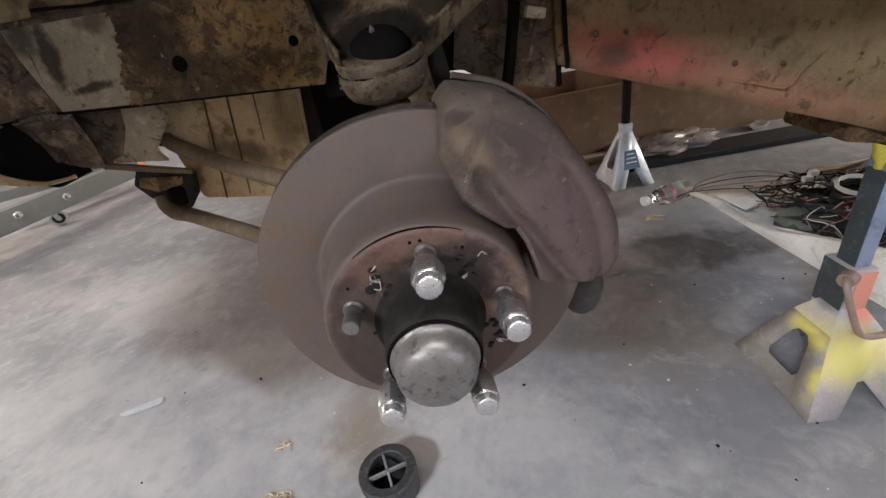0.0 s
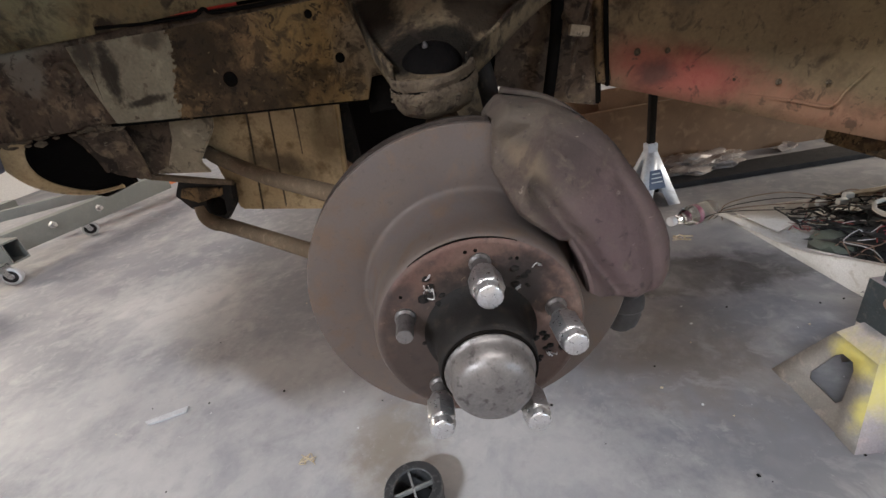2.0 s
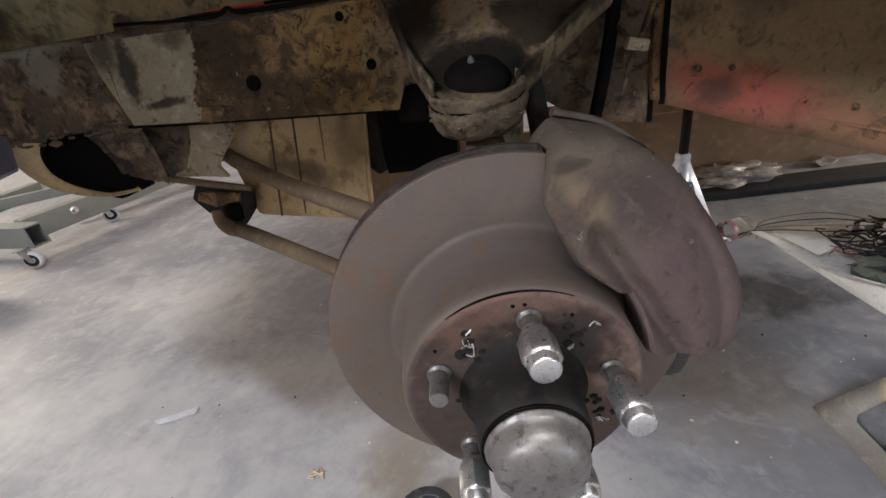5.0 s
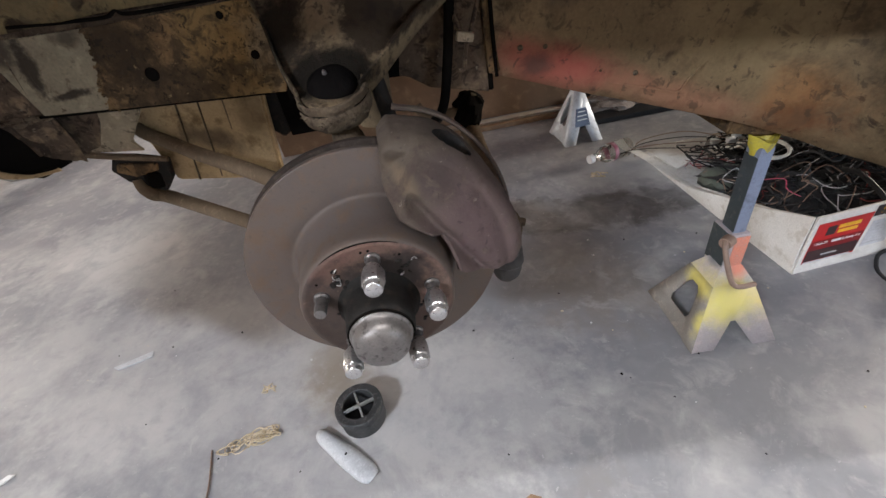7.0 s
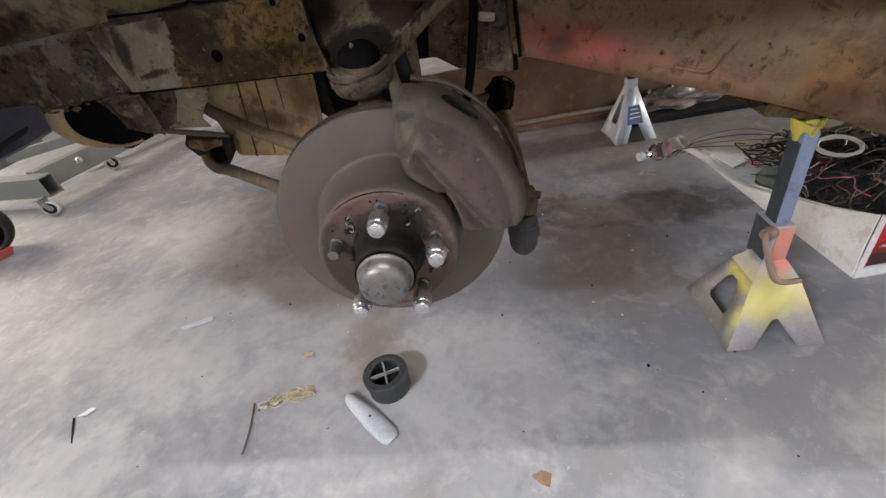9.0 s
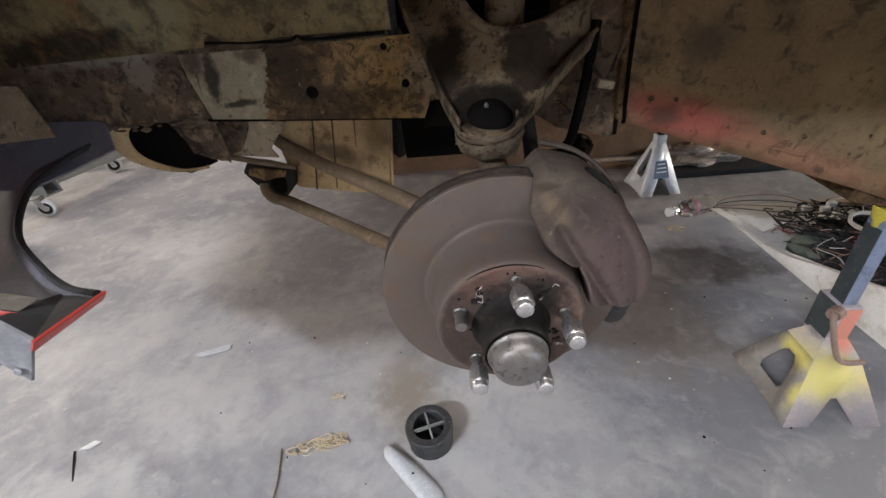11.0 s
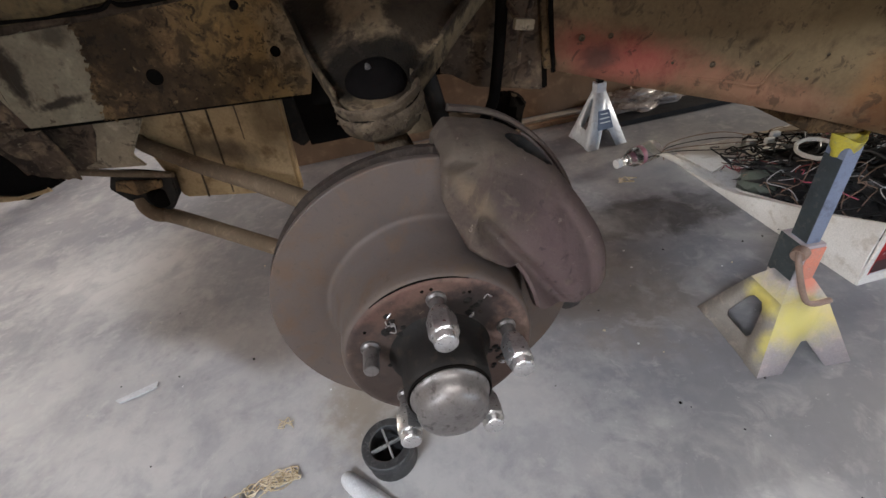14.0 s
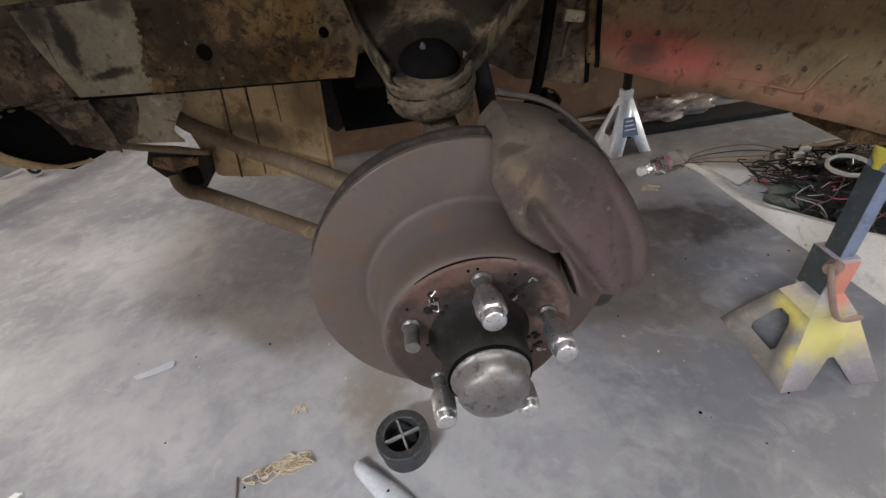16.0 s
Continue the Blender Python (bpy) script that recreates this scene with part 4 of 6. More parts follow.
part("tower_edge", tube([(-0.174, 0.326, 0.722), (-0.176, 0.318, 0.74), (-0.174, 0.312, 0.80), (-0.172, 0.305, 0.95)], [0.004, 0.008, 0.009, 0.009], 14, 8), RUSTBLACK, car)

HOLE, HOLE2 = (-0.3015, 0.6665), (-0.167, 0.6675)
# frame rail, its doubler plate and brackets
rail = part("frame_rail", slab([(-0.95, 0.318, 0.632), (-0.46, 0.318, 0.642), (-0.165, 0.318, 0.623), (-0.165, 0.318, 0.735), (-0.46, 0.318, 0.745), (-0.95, 0.318, 0.735)], -0.09, 0.003), RAIL, car, "grimy brown frame rail", smooth=True)
rng = random.Random(31)
ragged = []
for k in range(19):
    f = k / 18
    ragged.append((-0.352 - 0.024 * f + rng.uniform(-0.0028, 0.0028) + 0.004 * math.sin(7 * f), 0.312, 0.728 - f * 0.0955))
plate = part("doubler_plate", slab(ragged + [(-0.146, 0.312, 0.6178), (-0.136, 0.312, 0.641), (-0.092, 0.312, 0.646), (-0.092, 0.312, 0.700), (-0.120, 0.312, 0.728)], -0.004, 0), PLATE, car, "rust-brown doubler plate with a round hole", smooth=False)
part("bare_end", slab([(x, y + 0.0008, z) for x, y, z in ragged[::-1]] + [(-0.478, 0.3128, 0.731), (-0.476, 0.3128, 0.700), (-0.462, 0.3128, 0.640), (-0.420, 0.3128, 0.6365)], -0.003, 0), BARE, plate, "scraped bare end of the plate", smooth=False)
part("scale_edge", blob([((x + rng.uniform(-0.002, 0.005), 0.3112, z + rng.uniform(-0.003, 0.003)), (rng.uniform(0.001, 0.003), 0.0012, rng.uniform(0.001, 0.003))) for x, y, z in ragged for _ in range(3)], sub=1, rough=0.6), PLATE, plate, kind="stuff")
part("plate_hole", lathe([(0.0, -0.0006), (0.0080, -0.0006), (0.0086, 0.0004)], 28), DARK, plate, m=pose(HOLE[0], 0.3115, HOLE[1]))
part("plate_hole", lathe([(0.0, -0.0004), (0.0046, -0.0004), (0.0056, 0.0004)], 20), DARK, plate, m=pose(HOLE2[0], 0.3115, HOLE2[1]))
part("plate_hole", lathe([(0.0, -0.0004), (0.0036, -0.0004), (0.0046, 0.0004)], 20), DARK, plate, m=pose(-0.190, 0.3115, 0.716))
part("pressed_ridge", tube([(-0.405, 0.3170, 0.728), (-0.430, 0.3168, 0.720), (-0.440, 0.3165, 0.705), (-0.443, 0.3162, 0.680), (-0.434, 0.3162, 0.665), (-0.415, 0.3164, 0.659), (-0.394, 0.3172, 0.657)], [0.003, 0.0042, 0.0040, 0.0046, 0.0042, 0.0044, 0.003], 30, 8), BARE, plate)
part("rail_bolt", lathe([(0.0, -0.011), (0.0085, -0.011), (0.0105, -0.0095), (0.0110, -0.003), (0.0175, -0.0025), (0.0190, -0.0010), (0.0195, 0.003)], 6 * 4), RAIL, rail, "rusty hexagon bolt", m=pose(-0.496, 0.316, 0.700))
part("body_seam", tube([(-0.43, 0.309, 0.742), (-0.36, 0.308, 0.737), (-0.315, 0.307, 0.735), (-0.300, 0.306, 0.740), (-0.285, 0.307, 0.734), (-0.185, 0.308, 0.733)], 0.0022, 40, 6), DARK, rail)
part("rail_top_edge", tube([(-0.95, 0.316, 0.733), (-0.62, 0.315, 0.739), (-0.468, 0.315, 0.740), (-0.459, 0.315, 0.731), (-0.462, 0.315, 0.700), (-0.468, 0.316, 0.645)], 0.0028, 40, 6), RAIL, rail)
part("rail_under_lip", tube([(-0.47, 0.314, 0.640), (-0.378, 0.314, 0.633), (-0.168, 0.314, 0.619)], 0.0022, 12, 6), DARK, rail)
# rough scale along the lower edge of the bare rail
rng = random.Random(7)
part("rust_scale", blob([((-0.72 + 0.26 * rng.random(), 0.316 + 0.006 * rng.random(), 0.633 + 0.008 * rng.random()), (0.004 + 0.008 * rng.random(), 0.003, 0.002 + 0.003 * rng.random())) for _ in range(46)], sub=1, rough=0.5), CRUST, rail, kind="stuff")
# the rail goes on behind the arm, coloured near-black to paint its shade
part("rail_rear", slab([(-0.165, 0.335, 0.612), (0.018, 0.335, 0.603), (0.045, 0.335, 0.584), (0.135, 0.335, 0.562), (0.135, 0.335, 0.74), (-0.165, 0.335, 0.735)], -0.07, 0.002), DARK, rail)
# black box added to paint the shade in the notch under the plate
part("rail_notch_shade", box(-0.150, -0.070, 0.325, 0.34, 0.600, 0.640, 0.002), DARK, rail, smooth=False)
part("brake_hose", tube([(0.090, 0.33, 0.72), (0.079, 0.315, 0.655), (0.068, 0.308, 0.60), (0.060, 0.312, 0.565), (0.050, 0.35, 0.53), (0.045, 0.40, 0.51)], 0.0068, 30, 10), DARK, rail, "black rubber brake hose")
part("brake_pipe", tube([(0.130, 0.318, 0.71), (0.112, 0.312, 0.665), (0.098, 0.309, 0.630), (0.094, 0.315, 0.605), (0.086, 0.32, 0.603)], 0.0028, 24, 8), RAIL, rail)
part("hose_clip", box(-0.011, 0.011, -0.004, 0.004, -0.0055, 0.0055, 0.0025), GREYPAINT, rail, "dull beige hose clip", pose(0.095, 0.280, 0.651, 0, 14, 10))
part("clip_stem", tube([(0.094, 0.285, 0.648), (0.090, 0.30, 0.66), (0.086, 0.325, 0.672)], 0.0035, 8, 8), RAIL, rail)

# apron over the rail ahead of the tower
top_a = [(-1.1, 0.312, 0.735), (-0.46, 0.306, 0.737), (-0.30, 0.304, 0.740), (-0.176, 0.310, 0.735)]
top_b = [(-1.1, 0.26, 0.98), (-0.46, 0.255, 0.98), (-0.30, 0.262, 0.98), (-0.172, 0.300, 0.98)]
ap = part("front_apron", loft(top_a, top_b, 40, 16, 0.010, (0, -1, 0.1), 0.010), OLIVE, car, "dusty olive front inner apron")
thick(ap, 0.003, 1.0)
part("apron_bead", loft([(-0.30, 0.296, 0.77), (-0.25, 0.294, 0.765), (-0.20, 0.298, 0.775)], [(-0.30, 0.280, 0.90), (-0.25, 0.276, 0.90), (-0.20, 0.284, 0.90)], 12, 8, 0.010, (0, -1, 0)), OLIVE, ap)

# apron behind the tower, curving round to the rear of the wheel arch
def apron_plan(u):
    """Plan of the wheelhouse wall from the tower to the fender."""
    return spline([(0.134, 0.330, 0), (0.25, 0.326, 0), (0.38, 0.322, 0), (0.50, 0.318, 0), (0.585, 0.285, 0), (0.635, 0.20, 0), (0.645, 0.10, 0), (0.62, 0.0, 0), (0.60, -0.02, 0)], 61)[u]


rows = []
for u in range(61):
    p = apron_plan(u)
    f = u / 60
    z0 = 0.583 - 0.36 * (p.x - 0.143) if f < 0.55 else None
    if z0 is None or z0 < 0.415:
        z0 = 0.415
    row = []
    for j in range(21):
        g = j / 20
        z = z0 + (0.99 - z0) * g
        out = 0.055 * g ** 1.4 * min(1, max(0, (p.x - 0.20) / 0.2))
        q = Vector((p.x - out * (0.2 if f < 0.5 else 0.6), p.y - out * (1 if f < 0.5 else 0.2), z))
        q.y -= 0.006 * noise.noise(q * 9)
        q.y -= 0.010 * gauss((q.x - 0.42) * 6 + (q.z - 0.64) * 10 - 1.0, 0, 0.35) * (q.x > 0.3)
        row.append(q)
    rows.append(row)
apron = part("rear_apron", grid(rows), APRON, car, "dirty inner fender apron with red overspray")
thick(apron, 0.004, 0)
part("apron_seam", tube([(0.138, 0.322, 0.585), (0.136, 0.320, 0.63), (0.135, 0.319, 0.70), (0.136, 0.316, 0.95)], 0.003, 20, 6), DARK, apron)
part("apron_flange", tube([(0.136, 0.328, 0.590), (0.132, 0.33, 0.66), (0.130, 0.325, 0.95)], 0.008, 16, 8), PLATE, apron)
part("apron_crease", tube([(0.295, 0.3228, 0.549), (0.36, 0.3214, 0.530), (0.401, 0.3200, 0.518), (0.416, 0.3194, 0.535), (0.436, 0.3164, 0.556)], 0.0022, 24, 6), APRON, apron)
for x, y, z, q in ((0.172, 0.3215, 0.616, 1.0), (0.206, 0.3215, 0.612, 0.8), (0.333, 0.3165, 0.557, 0.9), (0.252, 0.320, 0.606, 0.5), (0.283, 0.319, 0.568, 0.45), (0.388, 0.314, 0.548, 0.75), (0.47, 0.306, 0.545, 0.5), (0.452, 0.306, 0.52, 0.5)):
    part("rivet_hole", lathe([(0.0, 0.0004), (0.0018 * q, 0.0002), (0.0026 * q, -0.0010), (0.0034 * q, -0.0006), (0.0040 * q, 0.001)], 16), CRUST, apron, m=pose(x, y, z))
# jacking point and sill behind it
part("sill_box", slab([(0.50, 0.325, 0.430), (0.62, 0.325, 0.405), (1.6, 0.325, 0.405), (1.6, 0.325, 0.60), (0.52, 0.325, 0.60)], -0.12, 0.003), PLATE, car)
part("floor_pan", box(0.62, 2.2, 0.325, 1.6, 0.47, 0.49, 0), RAIL, car, smooth=False)

# outer fender skin; the wheel opening's unseen top and front are shaped to steer the light
n = 40
lo_r = [Vector((0.421, -0.03, 0.508)), Vector((0.435, -0.03, 0.540)), Vector((0.444, -0.03, 0.578)), Vector((0.4445, -0.03, 0.612)), Vector((0.444, -0.03, 0.650)), Vector((0.430, -0.03, 0.70))]
lip_line = spline(lo_r + [Vector((0.385, -0.03, 0.765)), Vector((0.27, -0.03, 0.812)), Vector((0.10, -0.03, 0.832)), Vector((-0.10, -0.03, 0.858)), Vector((-0.30, -0.03, 0.866)), Vector((-0.50, -0.03, 0.83)), Vector((-0.63, -0.03, 0.75)), Vector((-0.665, -0.03, 0.66)), Vector((-0.615, -0.03, 0.60)), Vector((-0.50, -0.03, 0.566))], n)
out_line = [Vector((0.60, -0.045, 0.512)), Vector((1.0, -0.055, 0.56)), Vector((1.3, -0.06, 0.72)), Vector((1.3, -0.055, 0.9)), Vector((1.0, -0.05, 1.02)), Vector((0.3, -0.04, 1.04)), Vector((-0.3, -0.04, 1.04)), Vector((-1.0, -0.04, 1.02)), Vector((-1.2, -0.04, 0.9)), Vector((-1.1, -0.035, 0.62)), Vector((-0.80, -0.030, 0.555)), Vector((-0.520, -0.029, 0.556))]
fender = part("front_fender", loft(lip_line, out_line, 44, 8, 0.008, (0, -1, 0)), RED, car, "red front fender with a worn wheel-arch lip")
thick(fender, 0.0016)
flange = [p + Vector((0, 0.002, 0)) for p in lip_line]
def inward(p):
    c = Vector((0.0, p.y, 0.70))
    d = (c - p).normalized()
    return p + d * 0.004 + Vector((0, 0.020, 0))


part("arch_lip", loft(flange, [inward(p) for p in lip_line], 44, 4, 0.003, (0, -1, 0)), LIPGREY, fender, "bare grey wheel-arch lip")
# wide folded lip at the rear foot
fold_out = [(0.417, -0.032, 0.499), (0.422, -0.032, 0.509), (0.436, -0.032, 0.540), (0.4445, -0.032, 0.578), (0.445, -0.032, 0.612), (0.446, -0.032, 0.650), (0.436, -0.032, 0.70)]
fold_in = [(0.419, -0.029, 0.500), (0.409, -0.018, 0.522), (0.417, -0.018, 0.551), (0.428, -0.018, 0.578), (0.433, -0.018, 0.592), (0.430, -0.018, 0.626), (0.420, -0.018, 0.70)]
thick(part("lip_fold", loft(fold_out, fold_in, 30, 4, 0.002, (0, -1, 0)), LIPGREY, fender, "dull grey folded wheel-arch lip"), 0.0015, 0)
part("lip_edge", tube([(x, y - 0.001, z) for x, y, z in fold_out], 0.0018, 30, 6), LIPEDGE, fender, "worn bright edge of the lip")
part("fender_bottom_fold", loft([(0.421, -0.03, 0.506), (0.60, -0.045, 0.512)], [(0.425, 0.01, 0.503), (0.60, 0.0, 0.515)], 8, 3), LIPGREY, fender)
# hood and outer panels out of view, added to block light from above
part("hood", box(-1.2, 1.4, -0.045, 1.75, 1.03, 1.05, 0.004), RED, car, "unseen red hood added to block light from above")
part("far_fender", box(-1.2, 1.3, 1.72, 1.74, 0.52, 1.03, 0.004), RED, car)
part("front_valance", box(-1.22, -1.2, 0.0, 1.7, 0.68, 1.03, 0.002), RED, car)
# splash panel ahead of the wheel, with its curved lower edge
edge = [(-0.660, 0.300, 0.622), (-0.680, 0.262, 0.612), (-0.690, 0.200, 0.594), (-0.648, 0.122, 0.569), (-0.580, 0.070, 0.551), (-0.513, 0.030, 0.549), (-0.441, -0.004, 0.564)]
edge_low = [(-0.90, 0.32, 0.62), (-0.93, 0.29, 0.60), (-0.92, 0.20, 0.55), (-0.88, 0.11, 0.50), (-0.82, 0.04, 0.47), (-0.72, -0.03, 0.47), (-0.53, -0.075, 0.535)]
splash = part("splash_panel", loft(edge, edge_low, 34, 12, 0.012, (0, 0, -1), 0.004), LINER, car, "blue-grey splash panel ahead of the wheel")
thick(splash, 0.004, 0)
part("splash_lip", tube(edge, 0.0042, 34, 8), RUBBER, splash, "black rubber edge")
part("splash_upper", slab([(-0.628, 0.300, 0.612), (-0.655, 0.282, 0.604), (-0.70, 0.21, 0.592), (-0.93, 0.22, 0.60), (-0.95, 0.322, 0.67), (-0.64, 0.322, 0.655)], 0.004, 0.001), LINER, splash)
foot = part("fender_front_foot", slab([(-0.424, -0.082, 0.580), (-0.457, -0.082, 0.532), (-0.475, -0.083, 0.563), (-0.53, -0.085, 0.655), (-0.50, -0.085, 0.700), (-0.443, -0.083, 0.607)], 0.003, 0.001), FOOTGREY, fender, "grey primed lip of the front wheel arch")
part("foot_rivet", lathe([(0.0, -0.002), (0.003, -0.0015), (0.004, 0.0)], 12), FOOTGREY, foot, m=pose(-0.456, -0.085, 0.548))
part("red_edge", slab([(-0.431, -0.004, 0.569), (-0.422, -0.084, 0.582), (-0.431, -0.084, 0.571), (-0.440, -0.004, 0.559)], 0.003, 0.0008), RED, fender, "red painted edge of the fender")
# black panel added to paint the shade inside the foot, no rubber part
part("foot_inner", slab([(-0.440, -0.004, 0.564), (-0.431, -0.080, 0.575), (-0.50, -0.080, 0.585), (-0.56, -0.03, 0.556), (-0.513, 0.026, 0.546)], 0.003, 0), RUBBER, fender)

part("grey_flap", slab([(-0.655, 0.250, 0.650), (-0.90, 0.262, 0.640), (-0.90, 0.285, 0.735), (-0.700, 0.280, 0.715)], -0.003, 0.001), GREYPAINT, car, "grey flap before the rail")
# strut rod bracket, rods and the ribbed pan under the rail
sb = part("strut_bracket", slab([(-0.512, 0.418, 0.514), (-0.493, 0.416, 0.489), (-0.472, 0.412, 0.482), (-0.438, 0.408, 0.465), (-0.412, 0.404, 0.490), (-0.403, 0.402, 0.523), (-0.455, 0.408, 0.536), (-0.492, 0.414, 0.540)], -0.012, 0.002), RUSTBLACK, car, "small dark strut rod bracket")
part("bracket_web", slab([(-0.500, 0.412, 0.512), (-0.470, 0.407, 0.500), (-0.425, 0.401, 0.508), (-0.420, 0.400, 0.520), (-0.490, 0.410, 0.527)], -0.003, 0.001), PLATE, sb)
# made-up black disc for the dark round the rod, not a bushing
part("rod_root_dark_disc", lathe([(0.0, -0.008), (0.013, -0.008), (0.016, -0.004), (0.016, 0.012), (0.0, 0.012)], 28), DARK, sb, m=pose(-0.440, 0.408, 0.490, 10, 0, 40))
part("bracket_lip", tube([(-0.532, 0.405, 0.560), (-0.524, 0.400, 0.556), (-0.46, 0.396, 0.541), (-0.394, 0.392, 0.527)], [0.003, 0.0045, 0.0045, 0.0035], 18, 8, flat=1.3), ROD, sb)
part("bracket_side", slab([(-0.565, 0.4050, 0.648), (-0.440, 0.3985, 0.640), (-0.452, 0.3985, 0.600), (-0.476, 0.399, 0.564), (-0.512, 0.402, 0.556), (-0.530, 0.402, 0.575), (-0.555, 0.404, 0.600)], -0.012, 0.003), RAIL, car, "grimy side of the strut bracket")
part("grey_flange", slab([(-0.476, 0.395, 0.640), (-0.382, 0.390, 0.632), (-0.386, 0.390, 0.612), (-0.396, 0.392, 0.600), (-0.410, 0.393, 0.586), (-0.428, 0.394, 0.566), (-0.418, 0.394, 0.548), (-0.500, 0.396, 0.558)], -0.006, 0.002), GREYPAINT, car, "grey primed flange under the rail")
# dark plate added behind the flange to paint the shade of the recess
part("recess_shade_plate", slab([(-0.50, 0.462, 0.64), (-0.36, 0.460, 0.63), (-0.385, 0.460, 0.545), (-0.50, 0.462, 0.570)], -0.02, 0.002), RUSTBLACK, car)
part("sway_bar", tube([(-0.476, 0.418, 0.492), (-0.474, 0.414, 0.476), (-0.462, 0.411, 0.463), (-0.44, 0.410, 0.454), (-0.313, 0.332, 0.438), (-0.227, 0.279, 0.427), (-0.10, 0.20, 0.412), (-0.05, 0.185, 0.405)], [0.011, 0.012, 0.0125, 0.012, 0.0115, 0.0115, 0.012, 0.014], 44, 12), ROD, car, "rusty bent strut rod")
part("strut_rod", tube([(-0.435, 0.43, 0.572), (-0.424, 0.420, 0.566), (-0.39, 0.41, 0.548), (-0.33, 0.375, 0.530), (-0.245, 0.314, 0.519), (-0.161, 0.236, 0.516), (-0.09, 0.19, 0.50)], [0.010, 0.0105, 0.0115, 0.0115, 0.012, 0.012, 0.013], 40, 12), ROD, car, "rusty round rod")
pan = part("ribbed_pan", slab([(-0.425, 0.435, 0.470), (-0.240, 0.425, 0.445), (-0.215, 0.425, 0.63), (-0.450, 0.435, 0.64)], -0.02, 0.004), BEIGE, car, "beige ribbed pan stained with oil")
for x0, x1 in ((-0.385, -0.352), (-0.345, -0.318), (-0.300, -0.280)):
    part("pan_rib", tube([(x0, 0.431, 0.466), (x1, 0.428, 0.63)], 0.0014, 6, 6), CRUST, pan)
# round opening of the lower radiator support
hole_line = [(-0.590, 0.335, 0.646), (-0.620, 0.335, 0.626), (-0.623, 0.335, 0.600), (-0.604, 0.336, 0.579), (-0.557, 0.337, 0.561), (-0.519, 0.339, 0.563)]
rim_line = [(-0.680, 0.328, 0.650), (-0.669, 0.328, 0.634), (-0.657, 0.328, 0.606), (-0.630, 0.329, 0.578), (-0.579, 0.332, 0.558), (-0.515, 0.337, 0.557)]
ring = part("support_ring", loft(rim_line, hole_line, 30, 6, 0.005, (0, -1, -0.2), 0.002), BEIGE, car, "beige rim of the radiator support opening")
thick(ring, 0.004, 1.0)
part("ring_edge", tube(hole_line, 0.0022, 30, 6), DARK, ring)
# black plate added to paint the shade inside the round opening
part("ring_shade_plate", slab([(-0.66, 0.375, 0.66), (-0.530, 0.375, 0.66), (-0.520, 0.372, 0.556), (-0.56, 0.360, 0.545), (-0.615, 0.360, 0.562), (-0.66, 0.365, 0.61)], -0.01, 0), DARK, ring)
rows = []
for i in range(14):
    f = i / 13
    rows.append([Vector((-0.560 + 0.070 * f + 0.018 * g * (1 - f), 0.346 + 0.010 * math.sin(2.2 * g) + 0.008 * f, 0.638 - (0.060 + 0.022 * f) * g + 0.004 * noise.noise((f * 5, g * 5, 0)))) for g in (k / 9 for k in range(10))])
thick(part("support_web", grid(rows), RAIL, car, "dark brown curved web inside the opening"), 0.004)
# steering linkage behind the brake
tie = part("tie_rod", tube([(0.107, 0.468, 0.452), (0.112, 0.40, 0.448), (0.116, 0.30, 0.443), (0.117, 0.215, 0.440), (0.118, 0.195, 0.432)], [0.019, 0.014, 0.0115, 0.0105, 0.011], 22, 12), ROD, car, "dusty tie rod with rubber boots")
part("rod_clamp", tube([(0.118, 0.196, 0.438), (0.122, 0.190, 0.424), (0.120, 0.187, 0.404)], [0.013, 0.0155, 0.013], 10, 12), CRUST, tie)
part("clamp_bolt", tube([(0.126, 0.19, 0.432), (0.140, 0.188, 0.428)], 0.006, 4, 8), CRUST, tie)
part("tie_rod_boot", lathe([(0.0, 0.036), (0.013, 0.036), (0.0185, 0.030), (0.0205, 0.022), (0.0180, 0.018), (0.0225, 0.012), (0.0235, 0.002), (0.0205, -0.002), (0.0215, -0.010), (0.0190, -0.022), (0.013, -0.030), (0.0, -0.031)], 28, axis="z", wobble=0.0012), BOOT, tie, "dusty black rubber boot", pose(0.112, 0.187, 0.366, 0, 6, 0))
part("inner_boot", lathe([(0.0, 0.036), (0.013, 0.034), (0.022, 0.026), (0.0245, 0.010), (0.024, -0.01), (0.021, -0.024), (0.014, -0.034), (0.0, -0.036)], 28, axis="z", wobble=0.010), DARK, tie, "perished black boot", pose(0.107, 0.470, 0.487, 10, 14, 0))
part("boot_cap", tube([(0.112, 0.462, 0.515), (0.124, 0.462, 0.508), (0.128, 0.466, 0.494)], 0.008, 8, 8), CRUST, tie)
part("drag_link", tube([(0.018, 0.47, 0.512), (0.030, 0.47, 0.496), (0.050, 0.47, 0.489), (0.078, 0.47, 0.490), (0.10, 0.47, 0.492)], 0.009, 16, 10), ROD, tie)
part("lower_arm", tube([(-0.05, 0.19, 0.385), (-0.04, 0.35, 0.40), (-0.02, 0.55, 0.42)], [0.026, 0.022, 0.02], 16, 10, flat=0.6), RUSTBLACK, car)
# unseen block, kept high and short so light reaches the floor
part("engine_block", box(-0.42, 0.40, 0.66, 1.15, 0.64, 0.98, 0.02), DARK, car, "unseen dark engine block, raised to let light under")


